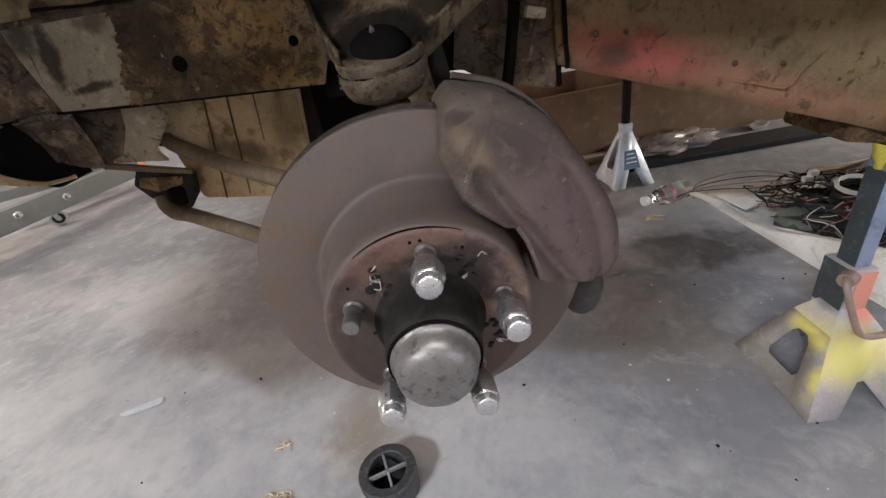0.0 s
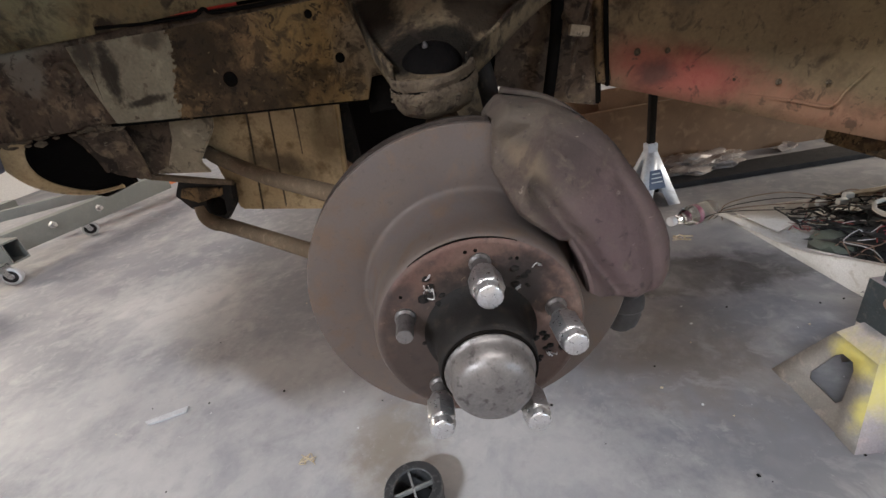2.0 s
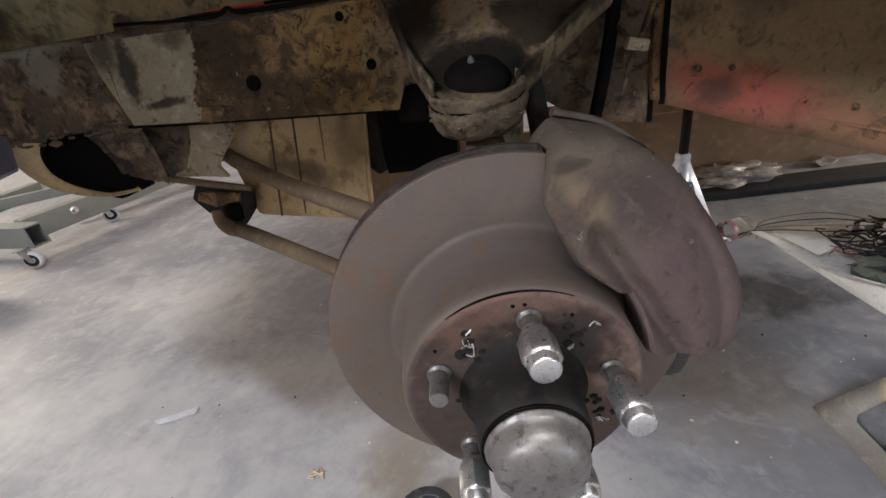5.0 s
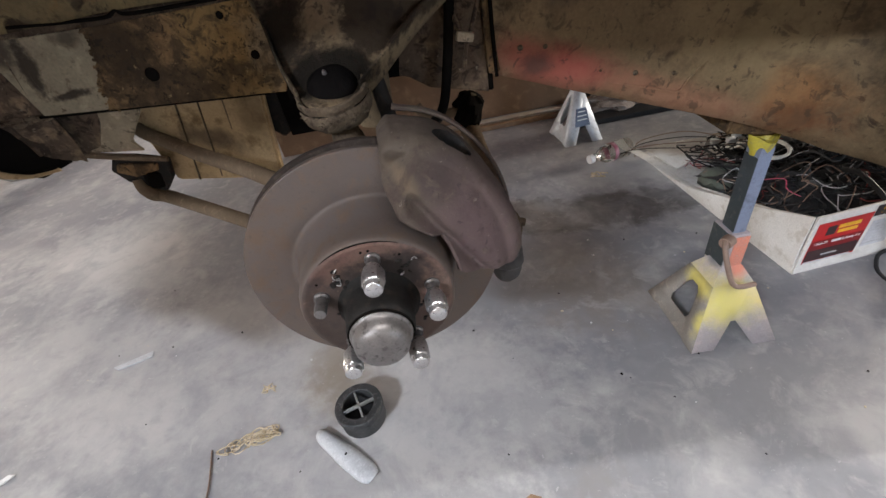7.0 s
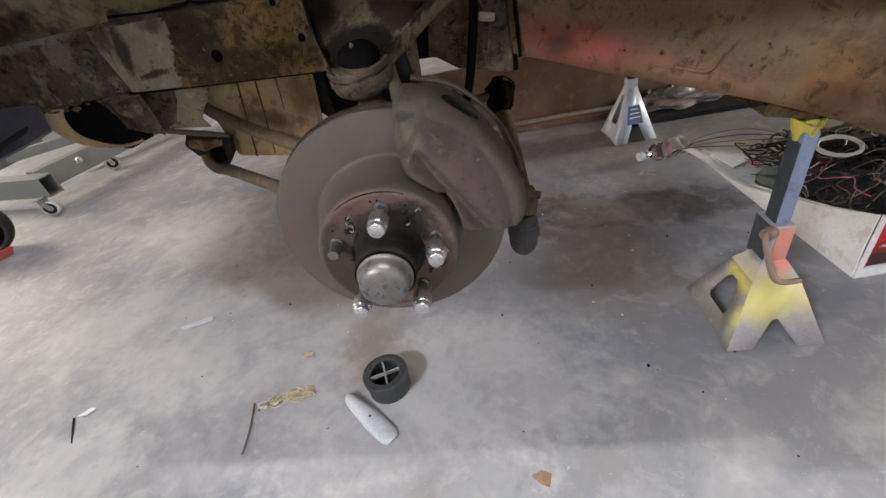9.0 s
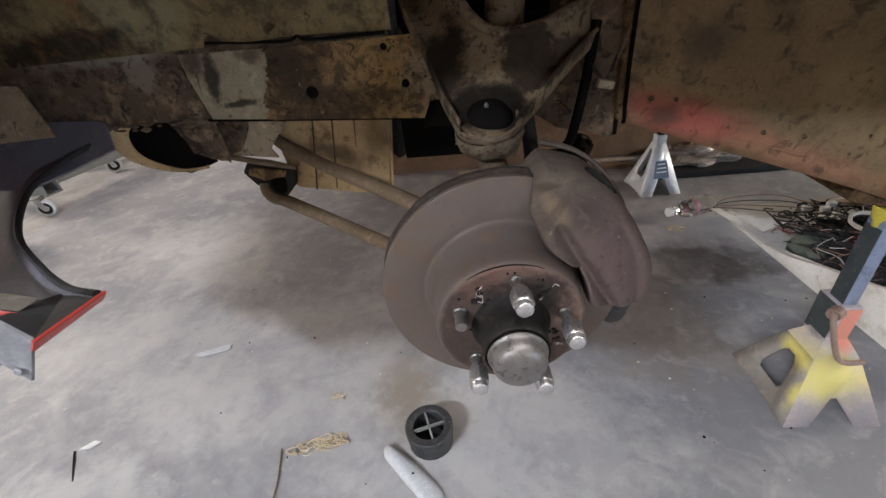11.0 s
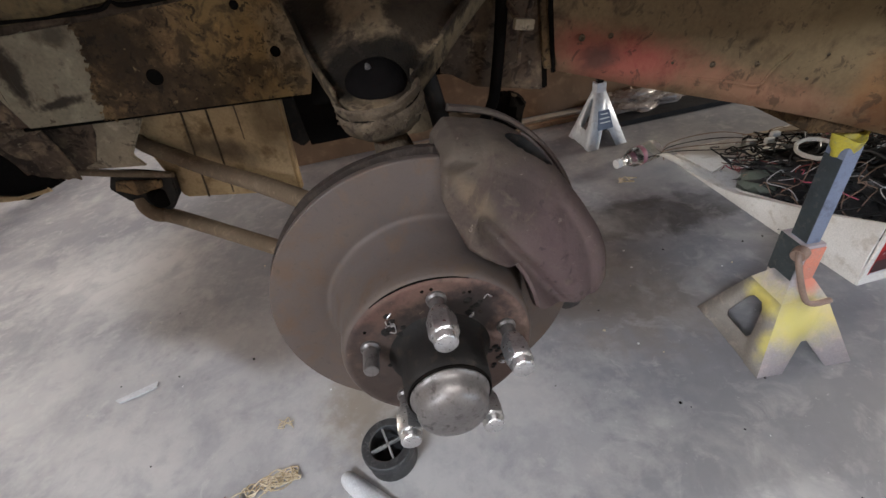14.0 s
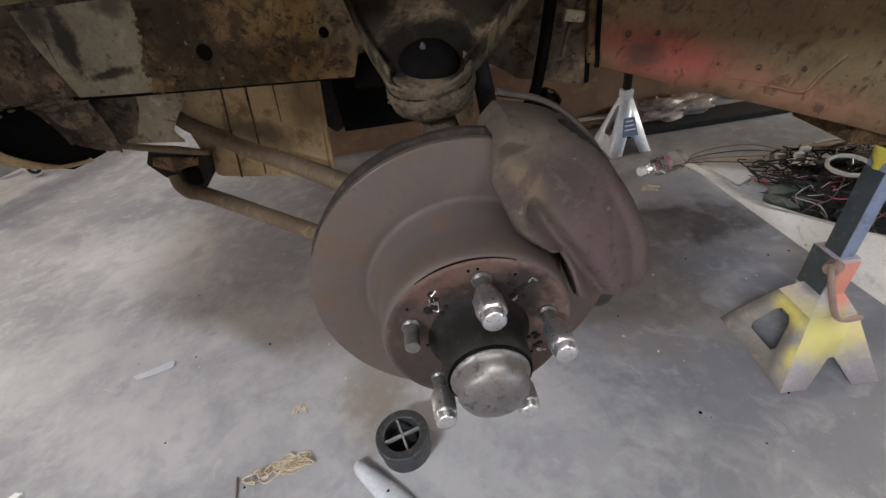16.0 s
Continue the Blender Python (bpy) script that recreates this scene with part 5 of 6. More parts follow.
# ---------------------------------------------------------------- things on the floor
def jack_stand(label, w, d, neck, zneck, collar_top, post_top, base_mat, post_mat, saddle_mat, m, window=True, ratchet=True, bar=None, deep=1.0):
    st = thing("jack_stand", m, label, "jack stand", "jack stands")
    hw, hd = w / 2, d / 2
    t = 0.003

    def P(fx, fy, z):
        k = z / zneck
        return Vector((fx * (hw + (neck - hw) * k), fy * (hd + (neck - hd) * k), z))

    # each side is a folded sheet with an arch cut between its two feet, the flanks with a window
    for name, ax, sgn in (("front_leg", "y", -1), ("rear_leg", "y", 1), ("side_leg", "x", -1), ("side_leg", "x", 1)):
        def Q(u, z):
            return P(u, sgn, z) if ax == "y" else P(sgn, u, z)
        bm = bmesh.new()
        apex, foot = 0.43 * zneck, 0.46
        ring = [(-1, 0), (-foot, 0), (-0.08, apex), (0.08, apex), (foot, 0), (1, 0), (1, zneck), (-1, zneck)]
        if ax == "x" and window:
            # strips round a rounded window
            win_ = [(-0.36, 0.30 * zneck), (0.36, 0.30 * zneck), (0.46, 0.38 * zneck), (0.36, 0.76 * zneck), (0.20, 0.84 * zneck), (-0.20, 0.84 * zneck), (-0.36, 0.76 * zneck), (-0.46, 0.38 * zneck)]
            outer_ = [(-0.6, 0.02 * zneck), (0.6, 0.02 * zneck), (1, 0.2 * zneck), (1, 0.8 * zneck), (0.8, zneck), (-0.8, zneck), (-1, 0.8 * zneck), (-1, 0.2 * zneck)]
            a = [bm.verts.new(Q(*p)) for p in win_]
            b = [bm.verts.new(Q(*p)) for p in outer_]
            for i in range(8):
                j = (i + 1) % 8
                bm.faces.new((a[i], a[j], b[j], b[i]))
            for s_ in (-1, 1):
                bm.faces.new([bm.verts.new(Q(*p)) for p in ((s_, 0.0), (s_, 0.2 * zneck), (s_ * 0.6, 0.02 * zneck), (s_ * 0.6, 0))])
                bm.faces.new([bm.verts.new(Q(*p)) for p in ((s_ * 0.8, zneck), (s_, zneck), (s_, 0.8 * zneck))])
            bmesh.ops.remove_doubles(bm, verts=bm.verts, dist=1e-5)
        else:
            vs = [bm.verts.new(Q(*p)) for p in ring]
            bm.faces.new((vs[0], vs[1], vs[2], vs[7]))
            bm.faces.new((vs[2], vs[3], vs[6], vs[7]))
            bm.faces.new((vs[3], vs[4], vs[5], vs[6]))
        thick(part(name, bm, base_mat, st), t, -1)
    c = (bar or neck) + 0.002
    part("collar", box(-c, c, -c, c * deep, zneck - 0.03, collar_top, 0.003), base_mat, st)
    if bar:
        rows = [[(s_ * k, t_ * k, z) for s_, t_ in ((-1, -1), (1, -1), (1, 1), (-1, 1))] for k, z in ((neck, zneck - 0.002), (neck - 0.004, zneck + 0.006), (c + 0.003, zneck + 0.030), (c - 0.002, zneck + 0.036))]
        part("shoulder", grid(rows, closed=True), base_mat, st)
    p = c - 0.007
    post = part("post", box(-p, p, -p, p * deep, zneck - 0.02, post_top, 0.002), post_mat, st)
    if ratchet:
        for k in range(9):
            z = collar_top + 0.012 + k * 0.017
            if z + 0.012 < post_top:
                part("ratchet_tooth", box(-p * 0.7, p * 0.5, p - 0.001, p + 0.0035, z, z + 0.010, 0.0015), RUSTBLACK, post)
    return st, post


stand, post = jack_stand("worn steel jack stand splashed with yellow and orange paint", 0.172, 0.188, 0.040, 0.125, 0.232, 0.402, YSTAND, STEEL, YELLOW, pose(0.566, 0.320, 0), ratchet=False, bar=0.0165, deep=1.9)
rows = []
for z, w, d in ((0.384, 0.0135, 0.014), (0.394, 0.0150, 0.016), (0.402, 0.0200, 0.019), (0.412, 0.0235, 0.021)):
    rows.append([(w * math.cos(a) * (1 + 0.12 * math.cos(4 * a)), 0.006 + d * math.sin(a) * (1 + 0.12 * math.cos(4 * a)), z + (0.010 * abs(math.cos(a)) ** 2 if z > 0.41 else 0)) for a in (2 * math.pi * k / 28 for k in range(28))])
rows.append([(x * 0.84, 0.006 + (y - 0.006) * 0.84, z - 0.001) for x, y, z in rows[-1]])
rows.append([(x * 0.55, 0.006 + (y - 0.006) * 0.55, 0.405) for x, y, z in rows[-1]])
part("saddle", grid(rows, closed=True, caps=True), YELLOW, stand, "chipped yellow painted saddle")
part("release_handle", tube([(-0.026, -0.016, 0.222), (-0.030, -0.022, 0.225), (-0.034, -0.032, 0.214), (-0.028, -0.044, 0.18), (-0.016, -0.054, 0.145), (0.0, -0.058, 0.136), (0.030, -0.054, 0.133)], 0.0050, 30, 10), COPPER, stand, "bent brown release handle")
part("handle_boss", lathe([(0.0, -0.006), (0.011, -0.006), (0.012, 0.0), (0.012, 0.012), (0.0, 0.012)], 20), COPPER, stand, m=pose(-0.026, -0.020, 0.220, 0, 0, -60))
part("collar_paint", box(-0.0083, 0.0183, -0.0198, -0.0187, 0.140, 0.226, 0.0003), mat("orange_overspray", (0.62, 0.20, 0.11), (0.52, 0.21, 0.15), (0.42, 0.25, 0.21), scale=30, rough=0.6, bump=0.1), stand, "orange paint on the collar")

# side faces: same stand, dusty, with shade put into darker colours
YSIDE = mat("dusty_shaded_stand_side", (0.215, 0.195, 0.170), (0.160, 0.148, 0.132), (0.27, 0.235, 0.205), scale=14, fine=300, rough=0.7, metal=0.05, bump=0.08)
tint_patch(YSIDE, (-0.058, -0.010, 0.112), 0.050, (0.55, 0.46, 0.10), 0.85, (1.0, 1.4, 0.62), 0.8, 20)
tint_patch(YSIDE, (-0.070, -0.070, 0.060), 0.040, (0.55, 0.46, 0.10), 0.8, (1.0, 0.7, 1.2), 0.8, 20)
TEAL = mat("shaded_teal_steel", (0.034, 0.046, 0.050), (0.022, 0.028, 0.030), (0.075, 0.078, 0.072), scale=30, fine=350, rough=0.6, bump=0.15)
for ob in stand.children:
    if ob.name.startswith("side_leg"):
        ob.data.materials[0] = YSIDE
part("collar_side", box(-0.0196, -0.0186, -0.0180, 0.0340, 0.150, 0.231, 0.0003), TEAL, stand, "shaded side of the collar, painted dark teal")
part("post_side", box(-0.0126, -0.0116, -0.0110, 0.0210, 0.234, 0.384, 0.0003), TEAL, post, "shaded side of the post, painted dark teal")
far, _ = jack_stand("silver jack stand with a blue sticker", 0.150, 0.165, 0.016, 0.190, 0.215, 0.40, SILVER, RUSTBLACK, SILVER, pose(0.603, 1.296, 0, 0, 0, 6), ratchet=False)
pts = [(-0.030, -0.0605, 0.062), (0.030, -0.0605, 0.062), (0.020, -0.0385, 0.125), (-0.020, -0.0385, 0.125)]
part("sticker", slab(pts, 0.0012), BLUELABEL, far, "dark blue sticker", smooth=False)
for z, w in ((0.112, 0.014), (0.098, 0.018), (0.084, 0.020)):
    y = -0.0605 + (z - 0.062) / 0.063 * 0.022 - 0.0025
    part("sticker_print", slab([(-w, y, z), (w, y, z), (w * 0.98, y + 0.0012, z + 0.0035), (-w * 0.98, y + 0.0012, z + 0.0035)], 0.0006), WHITE, far, smooth=False)
part("saddle", box(-0.02, 0.02, -0.025, 0.025, 0.398, 0.412, 0.002), RUSTBLACK, far)

# parts box
bx = thing("cardboard_box", pose(0, 0, 0), "open white cardboard box full of old wiring", "box")
H = 0.160
A, B, C, D = Vector((0.805, 0.393, 0)), Vector((1.42, 0.455, 0)), Vector((1.38, 1.05, 0)), Vector((0.757, 1.02, 0))
S1, S2, S3 = Vector((0.797, 0.49, 0)), Vector((0.785, 0.62, 0)), Vector((0.775, 0.76, 0))


def side(points, name, material, label=""):
    """A panel that stands on points of the floor, each with its height."""
    foot = [p + Vector((0, 0, 0.001)) for p, h in points]
    top = [p + Vector((-0.05 * (H - h) - 0.004, 0, h)) for p, h in points]
    ob = part(name, grid([foot, [f.lerp(t_, 0.5) + Vector((-0.003, 0, 0)) for f, t_ in zip(foot, top)], top]), material, bx, label, smooth=False)
    return thick(ob, 0.004, 0)


front = part("front_panel", slab([A, B, B + Vector((0, 0, H)), A + Vector((0, 0, H))], 0.004), CARD_W, bx, "white printed front panel", smooth=False)
# side heights are chosen to fit the camera's view
side([(A, H), (S1, 0.122), (S2, 0.084), (S3, 0.044), (D, 0.026)], "side_panel", CARD_W, "white side panel that gets lower towards the back")
side([(D, 0.026), (Vector((0.95, 1.04, 0)), 0.03), (C, 0.05)], "back_panel", CARD_W)
side([(B, H), (C, 0.06)], "far_side_panel", CARD_W)
part("side_flap", tube([A + Vector((-0.014, 0.01, H)), S1 + Vector((-0.014, 0, 0.123)), S2 + Vector((-0.018, 0, 0.085)), S3 + Vector((-0.022, 0, 0.046)), D + Vector((-0.03, 0.02, 0.026)), D + Vector((-0.10, 0.10, 0.012))], [0.002, 0.004, 0.008, 0.014, 0.022, 0.016], 40, 8, flat=0.12), CARD_W, bx, "torn pale edge of the side")
part("box_bottom", slab([p + Vector((0, 0, 0.003)) for p in (A, B, C, D, S2)], 0.003), CARD_W, bx, smooth=False)
u_ = (B - A).normalized()


def stuck(x0, x1, z0, z1, off, material, name, label=""):
    y = -off
    ob = part(name, box(x0, x1, y - 0.0006, y, z0, z1, 0), material, front, label, smooth=False)
    ob.matrix_basis = Matrix.Translation(A) @ Matrix.Rotation(math.atan2(u_.y, u_.x), 4, "Z")
    return ob


FACE = 0.0045
stuck(0.010, 0.139, 0.028, 0.140, FACE, LABEL_RED, "red_label", "red printed label fading to dark maroon")
stuck(0.0115, 0.1375, 0.066, 0.092, FACE + 0.0008, LABEL_MID, "label_band")
stuck(0.0115, 0.1375, 0.034, 0.066, FACE + 0.0008, LABEL_DK, "label_band")
stuck(0.036, 0.058, 0.104, 0.128, FACE + 0.0008, LABEL_DK, "emblem")
stuck(0.063, 0.115, 0.117, 0.127, FACE + 0.0008, LABEL_Y, "brand_bar")
stuck(0.065, 0.112, 0.104, 0.113, FACE + 0.0008, LABEL_Y, "brand_bar")
stuck(0.050, 0.088, 0.0465, 0.050, FACE + 0.0016, INK_GREY, "print_bar")
stuck(0.012, 0.128, 0.0290, 0.0325, FACE + 0.0008, INK_GREY, "print_bar")
stuck(0.142, 0.300, 0.126, 0.154, FACE, LABEL_DK, "part_number_band")
stuck(0.150, 0.212, 0.040, 0.112, FACE, INK_PALE, "address_label", "faded grey printed panel")
for k in range(7):
    stuck(0.154, 0.200 + 0.008 * (k % 3 == 0), 0.047 + k * 0.0090, 0.0495 + k * 0.0090, FACE + 0.0008, INK_GREY, "print_bar")


def words(body, x, z, size, material, off):
    cu = bpy.data.curves.new("label_text", "FONT")
    cu.body, cu.size, cu.extrude = body, size, 0.0002
    cu.materials.append(material)
    ob = new("label_text", cu)
    ob.parent = front
    ob.matrix_basis = Matrix.Translation(A) @ Matrix.Rotation(math.atan2(u_.y, u_.x), 4, "Z") @ pose(x, -off, z, 90, 0, 0)


words("1966-70", 0.017, 0.080, 0.0105, WHITE, FACE + 0.0018)
stuck(0.061, 0.083, 0.0805, 0.0875, FACE + 0.0016, WHITE, "brand_bar")
words("B-Body Kit", 0.086, 0.080, 0.0100, WHITE, FACE + 0.0018)
words("510634", 0.156, 0.132, 0.021, LABEL_Y, FACE + 0.0012)

# old wiring heaped in the box
rng = random.Random(11)
WIRES = [(RUBBER, 150, 0.0021), (INK_GREY, 30, 0.0013), (WIRE_RED, 18, 0.0013), (COPPER, 44, 0.0015), (PINK, 4, 0.0016), (BLACKPL, 34, 0.0034), (WHITE, 3, 0.0010)]
heap = thing("wire_heap", pose(1.08, 0.70, 0), "tangled heap of old black, red and brown wiring", "wires")
for mt, count, r in WIRES:
    for k in range(count):
        q = Vector((rng.uniform(-0.24, 0.30), rng.uniform(-0.26, 0.22), 0))
        pts, ang = [], rng.uniform(0, 6.3)
        lift = rng.uniform(-0.02, 0.022)
        for s in range(7):
            x, y = max(-0.26, min(0.30, q.x)), max(-0.255, min(0.27, q.y))
            hill = 0.046 + 0.098 * math.exp(-((x - 0.06) ** 2 + (y + 0.08) ** 2) / 0.05)
            pts.append(Vector((x, y, hill + lift + rng.uniform(-0.012, 0.016))))
            ang += rng.uniform(-1.5, 1.5)
            q = Vector((x, y, 0)) + Vector((math.cos(ang), math.sin(ang), 0)) * rng.uniform(0.015, 0.055)
        part("wire", tube(pts, r, 22, 5), mt, heap)
part("wire_bed", blob([((0.03, -0.03, 0.022), (0.27, 0.23, 0.092))], sub=5, rough=0.45), BLACKPL, heap)
part("cable_ring", lathe([(0.040, 0.0), (0.0415, -0.004), (0.045, -0.0055), (0.049, -0.0035), (0.050, 0.0015), (0.047, 0.005), (0.042, 0.005), (0.040, 0.0)], 40, axis="z", wobble=0.003), CARD_W, heap, "coiled ring of pale cable", pose(-0.122, 0.042, 0.128, 6, -4, 0))
part("plug_block", blob([((-0.235, 0.06, 0.040), (0.045, 0.05, 0.030)), ((-0.18, 0.09, 0.05), (0.03, 0.03, 0.02))], sub=2, rough=0.4), GREEN, heap)
for k, (x, y, z) in enumerate(((-0.12, 0.20, 0.085), (-0.15, 0.23, 0.075), (-0.09, 0.22, 0.09))):
    part("white_connector", box(x - 0.012, x + 0.012, y - 0.008, y + 0.008, z - 0.008, z + 0.008, 0.003), WHITE, heap, "white plastic connector")
for k in range(4):
    pts = [(-0.44 + 0.03 * k, 0.40 - 0.02 * k, 0.004), (-0.33, 0.30 + 0.02 * k, 0.05), (-0.22, 0.22 + 0.02 * k, 0.07 + 0.01 * k), (-0.10, 0.20, 0.08)]
    part("loose_wire", tube(pts, 0.0014, 24, 6), COPPER if k % 2 else RUBBER, heap)

part("torn_flap", slab([(1.00, 1.06, 0.030), (1.16, 0.985, 0.045), (1.11, 0.900, 0.115), (1.045, 0.900, 0.105)], 0.003, 0), CARD_B, bx, "torn brown cardboard flap", smooth=False)
part("white_flap", slab([(0.760, 1.045, 0.028), (0.780, 0.865, 0.034), (0.860, 0.890, 0.050), (0.945, 0.985, 0.062), (0.900, 1.010, 0.050)], 0.003, 0), CARD_W, bx, "folded-in white flap", smooth=False)

# drink bottle lying by the far stand
bo = thing("plastic_bottle", pose(0.578, 1.030, 0.033, 0, 0, 18), "clear plastic drink bottle with a red label, lying on its side", "bottle")
prof = [(0.0, -0.012), (0.0125, -0.012), (0.0125, 0.004), (0.0135, 0.006), (0.0125, 0.008), (0.013, 0.014), (0.022, 0.030), (0.030, 0.045), (0.032, 0.055), (0.0315, 0.062), (0.0315, 0.10), (0.032, 0.106), (0.032, 0.135), (0.030, 0.145), (0.0, 0.147)]
part("bottle_body", lathe(prof, 32), GLASS, bo, m=pose(0, 0, 0, 0, 0, -90))
part("bottle_cap", lathe([(0.0, -0.020), (0.0145, -0.020), (0.0152, -0.018), (0.0152, -0.004), (0.0, -0.004)], 24), WHITE, bo, "white screw cap", m=pose(0, 0, 0, 0, 0, -90))
part("bottle_label", lathe([(0.0322, 0.066), (0.0324, 0.068), (0.0324, 0.081), (0.0322, 0.082)], 32), BOTTLE_RED, bo, "torn red label", m=pose(0, 0, 0, 0, 0, -90))

INK_DUST = mat("dusty_grey_plastic", (0.26, 0.26, 0.25), (0.18, 0.18, 0.175), (0.10, 0.10, 0.10), scale=60, rough=0.7, bump=0.1)
# black vent cap, cut pipe, twine, rod and scraps
vc = thing("vent_cap", pose(-0.197, 0.205, 0), "dusty black round plastic cap with a cross grille", "plastic cap")
part("cap_body", lathe([(0.030, 0.012), (0.041, 0.002), (0.043, 0.0), (0.0445, 0.002), (0.0445, 0.030), (0.047, 0.034), (0.0475, 0.040), (0.047, 0.0495), (0.0455, 0.051), (0.033, 0.051), (0.0315, 0.0495), (0.0315, 0.012)], 48, axis="z"), BLACKPL, vc)
part("cap_floor", lathe([(0.0, 0.010), (0.032, 0.010), (0.032, 0.013), (0.0, 0.013)], 32, axis="z"), RUBBER, vc)
for a in (20, 110):
    part("cross_bar", box(-0.032, 0.032, -0.0019, 0.0019, 0.040, 0.048, 0.0008), INK_DUST, vc, "dusty grey cross bar", m=pose(0, 0, 0, 0, 0, a))
rows = []
for i in range(12):
    f = i / 11
    L_ = -0.076 + 0.152 * f
    w = 0.0125 + 0.0065 * min(1.0, f / 0.55) - 0.0075 * max(0.0, (f - 0.86) / 0.14) ** 1.5
    row = []
    for j in range(11):
        a = math.pi * j / 10
        e = 0.010 * (abs(j - 5) / 5) ** 2 * ((f < 0.05) - 0.4 * (f > 0.95))
        row.append((L_ + e, w * math.cos(a), 0.0015 + (0.0150 - 0.009 * max(0.0, (f - 0.35) / 0.65)) * math.sin(a)))
    rows.append(row)
part_label = "piece of grey-white plastic pipe split lengthwise"
hp = part("cut_pipe", grid(rows), PVC, None, part_label, pose(-0.2275, 0.131, 0.0, 0, 0, -42), category="pipe")
thick(hp, 0.0025, 0)
part("drill_hole", lathe([(0.0, 0.0003), (0.0026, 0.0001), (0.003, -0.001)], 12, axis="z"), DARK, hp, m=pose(0.004, 0, 0.0152))
rng = random.Random(5)
bm = bmesh.new()
for k in range(24):
    cx, cy = rng.uniform(-0.045, 0.045), rng.uniform(-0.007, 0.007)
    rx, ry, tilt = rng.uniform(0.006, 0.026), rng.uniform(0.004, 0.014), rng.uniform(-0.6, 0.6)
    pts = []
    for q in range(rng.randint(5, 9)):
        a = q * 0.9 + k
        x, y = rx * math.cos(a), ry * math.sin(a) + rng.uniform(-0.002, 0.002)
        pts.append(Vector((cx + x * math.cos(tilt) - y * math.sin(tilt), cy + x * math.sin(tilt) + y * math.cos(tilt), rng.uniform(0.0012, 0.007))))
    tube(pts, 0.0012, 26, 5, bm)
part("twine_tangle", bm, STRAW, None, "tangle of dry straw-coloured twine", pose(-0.431, 0.195, 0, 0, 0, 16), category="twine", kind="stuff")
bm = bmesh.new()
for k in range(5):
    tube([(rng.uniform(-0.018, 0.018), rng.uniform(-0.012, 0.012), rng.uniform(0.001, 0.006)) for _ in range(4)], 0.0010, 14, 5, bm)
part("twine_scrap", bm, STRAW, None, "small curl of dry twine on the floor", pose(-0.42, 0.314, 0), category="twine", kind="stuff")
bm = bmesh.new()
for k in range(5):
    tube([(rng.uniform(-0.03, 0.03), rng.uniform(-0.018, 0.018), rng.uniform(0.001, 0.007)) for _ in range(4)], 0.0022, 14, 6, bm)
part("twine_scrap", bm, STRAW, None, "pale shavings beside the bottle", pose(0.575, 0.965, 0, 0, 0, -20), category="scrap", kind="stuff")
part("thin_rod", tube([(-0.484, 0.070, 0.002), (-0.490, 0.12, 0.0024), (-0.508, 0.187, 0.002)], 0.0017, 10, 6), COPPER, None, "thin rusty wire rod on the floor", category="rod")
part("white_strip", slab([(-0.856, 0.456, 0.0005), (-0.840, 0.446, 0.0005), (-0.800, 0.458, 0.0005), (-0.764, 0.474, 0.0005), (-0.768, 0.491, 0.0005), (-0.806, 0.476, 0.0005)], 0.004, 0.0008), PVC, None, "short white plastic strip", category="strip")
part("paper_scrap", slab([(-0.968, 0.186, 0.0005), (-0.945, 0.188, 0.0005), (-0.928, 0.204, 0.0030), (-0.946, 0.207, 0.0012)], 0.002), WHITE, None, "crumpled white paper scrap", category="paper", smooth=False)
part("dry_twig", tube([(-0.975, 0.182, 0.001), (-0.962, 0.165, 0.002), (-0.926, 0.118, 0.001)], [0.0024, 0.0018, 0.0008], 8, 5), RUSTBLACK, None, "thin dark dry twig", category="twig")
part("brown_leaf", slab([(0.078, 0.006, 0.0004), (0.092, -0.008, 0.0004), (0.106, -0.014, 0.0004), (0.112, 0.008, 0.0004), (0.096, 0.015, 0.0004)], 0.0006), DARKWOOD, None, "flat dry leaf on the concrete", category="leaf", smooth=False)
for k in range(70):
    x, y = rng.uniform(-1.1, 0.9), rng.uniform(-0.1, 0.9)
    q = rng.uniform(0.0012, 0.0034)
    part("grit", blob([((0, 0, q * 0.5), (q, q * 0.8, q * 0.55))], sub=1, rough=0.6, seed=k), (DARK, STRAW, WHITE)[k % 3 if k % 5 else 0], None, "small crumb of grit on the concrete", pose(x, y, 0, 0, 0, k * 40), category="grit", group="floor grit")

# wooden block and cable by the box
part("wooden_block", slab([(0.983, 0.284, 0.0), (0.943, 0.290, 0.0), (0.908, 0.247, 0.0), (0.943, 0.234, 0.0)], 0.016, 0.002), WOOD, None, "red-brown offcut of wood beside the parts box", category="wood")
part("black_cable", tube([(1.00, 0.555, 0.150), (0.985, 0.515, 0.170), (0.980, 0.486, 0.171), (0.976, 0.452, 0.166), (0.978, 0.421, 0.152), (0.999, 0.390, 0.120), (1.022, 0.370, 0.075), (1.040, 0.392, 0.030), (1.028, 0.404, 0.010), (1.005, 0.394, 0.006), (0.974, 0.361, 0.006), (0.964, 0.335, 0.006), (0.967, 0.312, 0.006), (0.990, 0.300, 0.006), (1.050, 0.315, 0.006), (1.14, 0.36, 0.008)], [0.0058, 0.0058, 0.0055, 0.0048, 0.0040, 0.0036, 0.0036], 110, 8), RUBBER, None, "black rubber cable hanging over the box", category="cable")

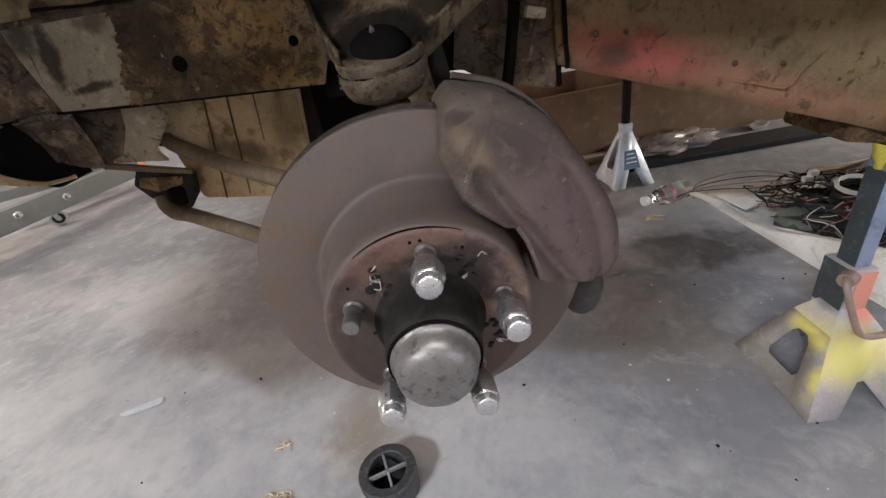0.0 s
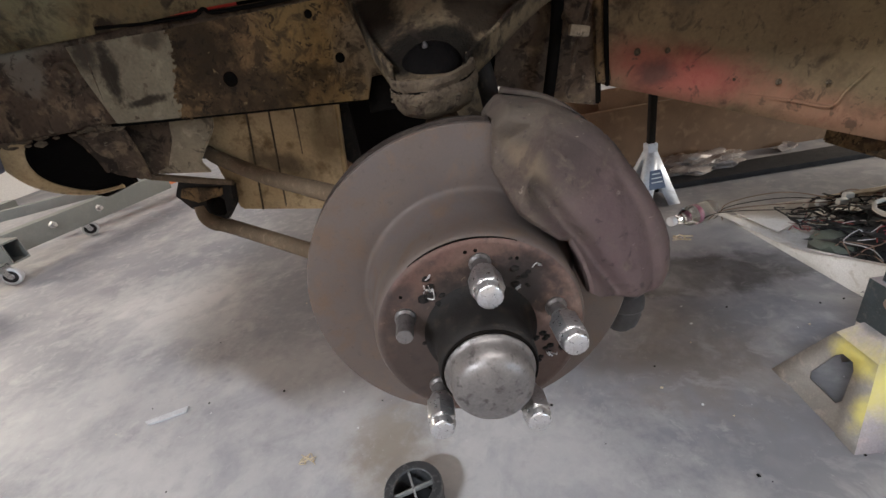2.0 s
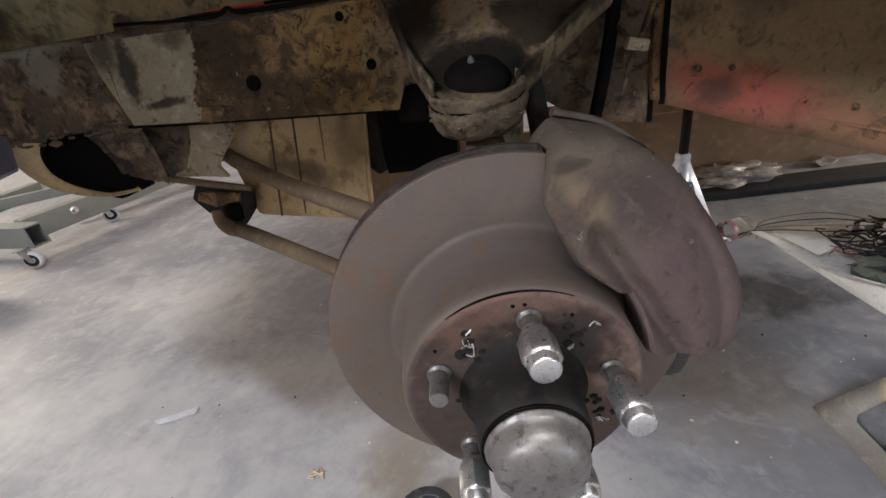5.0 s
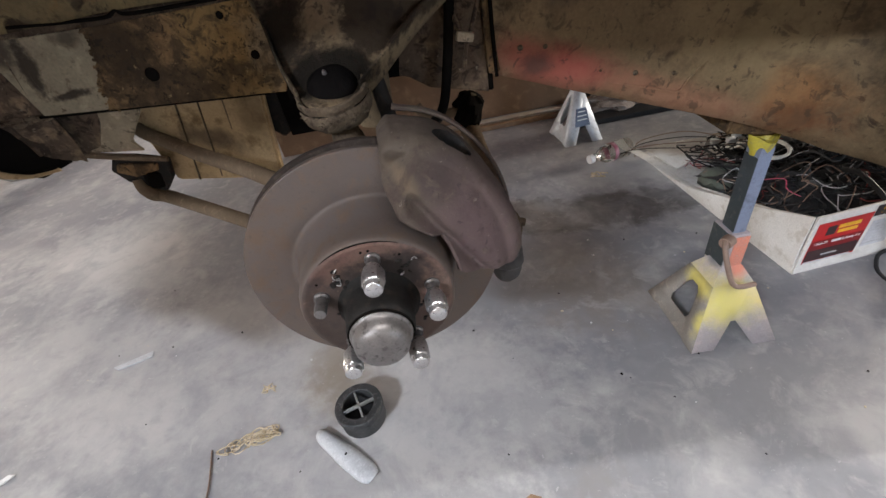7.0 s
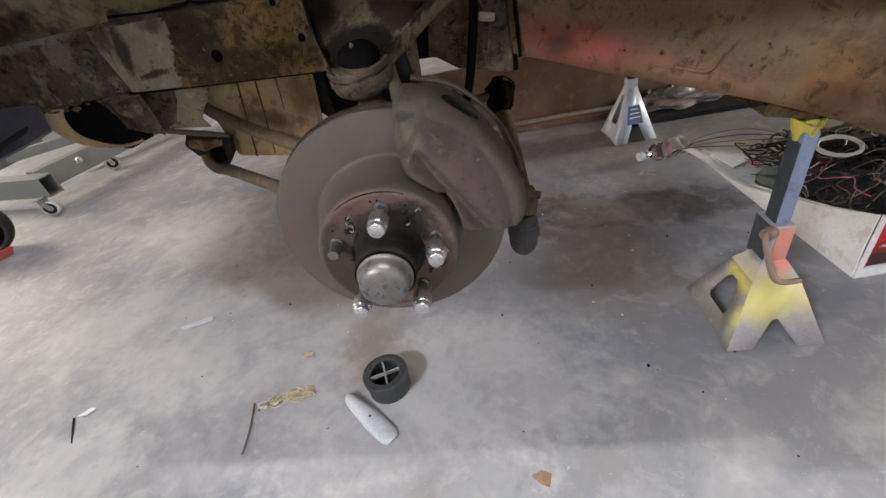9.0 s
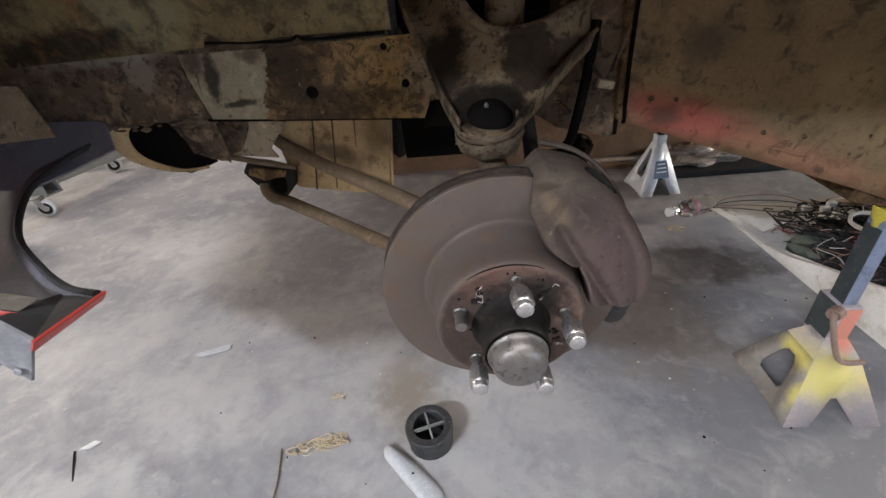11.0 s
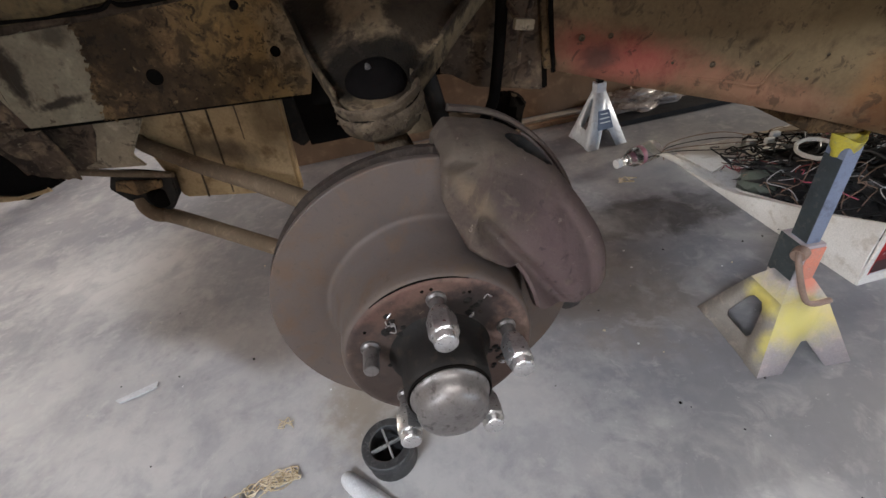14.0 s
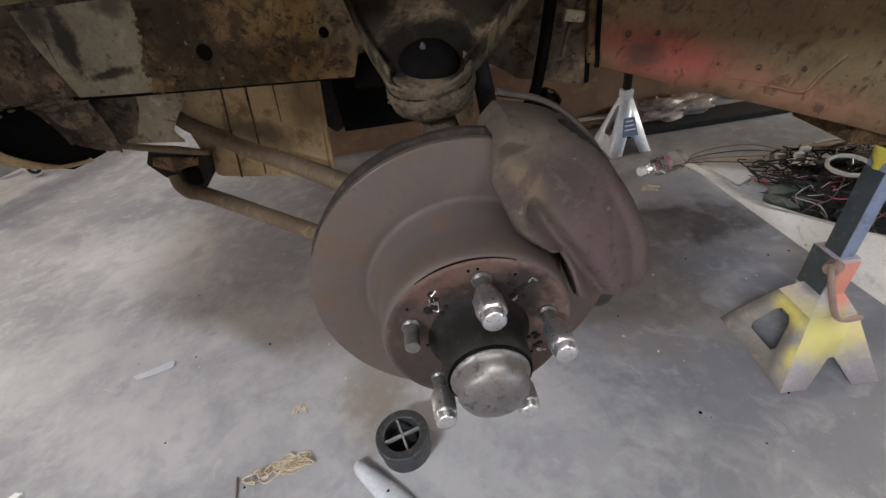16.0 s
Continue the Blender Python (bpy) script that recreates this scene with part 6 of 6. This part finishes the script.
# long boards and clutter along the far side; the first board is coloured pale to paint a lit strip, the wide black one
# stands for a dark band
PALEWOOD = mat("pale_board", (0.42, 0.37, 0.31), (0.34, 0.29, 0.235), (0.50, 0.455, 0.39), scale=6, rough=0.75, bump=0.2, gloss=0.2)
for x0, x1, y, w, h, mt, what in ((-0.12, 0.72, 1.545, 0.035, 0.012, PALEWOOD, "pale narrow board lying on the floor"), (-0.12, 0.70, 1.478, 0.022, 0.020, DARKWOOD, "dark narrow board lying on the floor"), (0.68, 2.3, 1.33, 0.13, 0.022, RUBBER, "wide black strip lying on the floor")):
    part("long_board", box(x0, x1, y, y + w, 0.0, h, 0.002), mt, None, what, pose(0, 0, 0, 0, 0, 2), category="board", group="far boards")
lp = thing("leaning_panel", pose(0, 0, 0, 0, 0, 2), "brown board panel standing on edge along the floor", "panel")
part("panel_sheet", box(-0.6, 2.4, 1.62, 1.635, 0.0, 0.264, 0.002), DARKWOOD, lp, smooth=False)
part("panel_edge", box(-0.6, 2.4, 1.617, 1.638, 0.264, 0.278, 0.002), DARKWOOD, lp, "paler top edge", smooth=False)
# made-up backdrop, placed to hide bright floor in the camera's view
tp = thing("backdrop_panel", pose(0, 0, 0, 0, 0, 2), "dark brown backdrop board added behind the low panel", "panel")
part("panel_sheet", slab([(0.25, 1.690, 0.0), (2.4, 1.690, 0.0), (2.4, 1.740, 0.345), (0.25, 1.740, 0.345)], -0.014, 0.001), DARKWOOD, tp, smooth=False)
for x in (0.62, 1.15, 1.70):
    part("panel_batten", slab([(x, 1.6895, 0.002), (x + 0.045, 1.6895, 0.002), (x + 0.045, 1.7385, 0.343), (x, 1.7385, 0.343)], 0.010, 0.001), DARKWOOD, tp, smooth=False)
rng = random.Random(9)
bm = bmesh.new()
bmesh.ops.create_icosphere(bm, subdivisions=5, radius=1)
for v in bm.verts:
    d = v.co.copy()
    k = 1 + 0.45 * noise.noise(d * 2.2) + 0.22 * abs(noise.noise(d * 5.5)) - 0.15 * abs(noise.noise(d * 11))
    v.co = Vector((d.x * 0.17 * k, d.y * 0.075 * k, max(0.0, 0.03 + d.z * 0.045 * k)))
part("plastic_bag", bm, BAG, None, "crumpled pale plastic bag", pose(0.88, 1.50, 0, 0, 0, 8), category="bag")
for k in range(16):
    q = rng.uniform(0.015, 0.04)
    part("clutter", blob([((0, 0, q * 0.5), (q * 1.6, q, q * 0.6))], sub=2, rough=0.9, seed=k * 3), (DARKWOOD, RUBBER, BAG, COPPER)[k % 4], None, "dim lump of rubbish by the boards", pose(rng.uniform(0.75, 1.35), rng.uniform(1.52, 1.68), 0, 0, 0, k * 33), category="rubbish", group="far rubbish")

# engine hoist ahead of the car
ho = thing("engine_hoist", pose(0, 0, 0), "grey steel engine hoist with caster wheels", "hoist")


def beam(p, q, w, h, name, label="", hollow=False, mt=HOIST):
    p, q = Vector(p), Vector(q)
    d = (q - p)
    L_ = d.length
    bm = bmesh.new()
    if hollow:
        rows = []
        for x, k in ((L_ - 0.12, 0.85), (L_, 0.85), (L_, 1.0), (0.0, 1.0)):
            rows.append([(x, s * w / 2 * k, t_ * h / 2 * k) for s, t_ in ((-1, -1), (1, -1), (1, 1), (-1, 1))])
        grid(rows, closed=True, caps=True, bm=bm)
    else:
        box(0, L_, -w / 2, w / 2, -h / 2, h / 2, 0.004, bm)
    ob = part(name, bm, mt, ho, label, smooth=False)
    ob.matrix_basis = Matrix.Translation(p) @ d.to_track_quat("X", "Z").to_matrix().to_4x4()
    return ob


def caster(x, y, turn):
    c = part("caster", box(-0.022, 0.022, -0.024, 0.024, 0.095, 0.10, 0.001), HOIST, ho, m=pose(x, y, 0, 0, 0, turn))
    for s in (-1, 1):
        part("caster_fork", slab([(-0.012, s * 0.020, 0.098), (0.020, s * 0.020, 0.098), (0.032, s * 0.020, 0.036), (0.012, s * 0.020, 0.036)], 0.003), CHROME, c)
    part("caster_wheel", lathe([(0.0, -0.012), (0.012, -0.014), (0.014, -0.008), (0.027, -0.009), (0.031, -0.015), (0.039, -0.013), (0.041, -0.008), (0.041, 0.008), (0.039, 0.013), (0.031, 0.015), (0.027, 0.009), (0.014, 0.008), (0.012, 0.014), (0.0, 0.014)], 28), PVC, c, m=pose(0.020, 0, 0.041))
    part("wheel_hub", lathe([(0.013, -0.0095), (0.029, -0.0112), (0.030, -0.0085)], 20), RUBBER, c, m=pose(0.020, 0, 0.041))


# unclear dark ring, built as a wheel and placed to fit the camera's view
wh = thing("ring_as_wheel", pose(-2.155, 1.07, 0.124, 0, 0, 30), "black ring with a rough rusty brown middle, built as a small wheel", "wheel")
part("tyre", lathe([(0.100, -0.030), (0.112, -0.034), (0.119, -0.028), (0.124, -0.012), (0.124, 0.012), (0.119, 0.028), (0.112, 0.034), (0.100, 0.030), (0.100, -0.030)], 40), RUBBER, wh)
RUSTYRIM = mat("rusty_rim", (0.230, 0.150, 0.088), (0.150, 0.092, 0.056), (0.060, 0.040, 0.028), scale=30, rough=0.85, bump=0.4)
part("rim", lathe([(0.0, 0.006), (0.060, 0.004), (0.098, 0.000), (0.101, -0.024), (0.1015, 0.024), (0.0, 0.014)], 36, wobble=0.004), DARK, wh, "dark inside of the rim")
part("rim_block", blob([((0.012, -0.012, 0.010), (0.050, 0.022, 0.078)), ((0.020, -0.010, -0.040), (0.040, 0.020, 0.040))], sub=3, rough=0.35), RUSTYRIM, wh, "rough rusty brown middle")
HOIST_Z = 0.14
ORANGE = mat("orange_paint", (0.62, 0.17, 0.05), (0.55, 0.15, 0.05), scale=10, rough=0.5, bump=0.05)
leg = beam((-2.27, 1.53, HOIST_Z), (-2.02, 2.42, HOIST_Z), 0.075, 0.105, "hoist_leg")
for x, z in ((0.215, 0.012), (0.455, 0.004)):
    part("hoist_bolt", lathe([(0.0, -0.024), (0.010, -0.024), (0.012, -0.020), (0.012, -0.004), (0.020, -0.003), (0.020, 0.0)], 6), CHROME, leg, m=pose(x, -0.0375, z))
beam((-3.1, 1.62, HOIST_Z), (-2.10, 1.44, HOIST_Z), 0.075, 0.10, "hoist_leg", hollow=True)
beam((-2.55, 1.95, 0.10), (-2.10, 2.62, 0.10), 0.04, 0.05, "orange_leg", "orange painted hoist leg", mt=ORANGE)
beam((-3.0, 2.05, 0.15), (-2.30, 2.50, 0.15), 0.05, 0.06, "hoist_brace")
caster(-2.155, 1.385, 20)
caster(-2.225, 1.93, 40)
beam((-3.1, 1.2, 0.14), (-3.1, 2.4, 0.14), 0.08, 0.09, "hoist_crossbar")
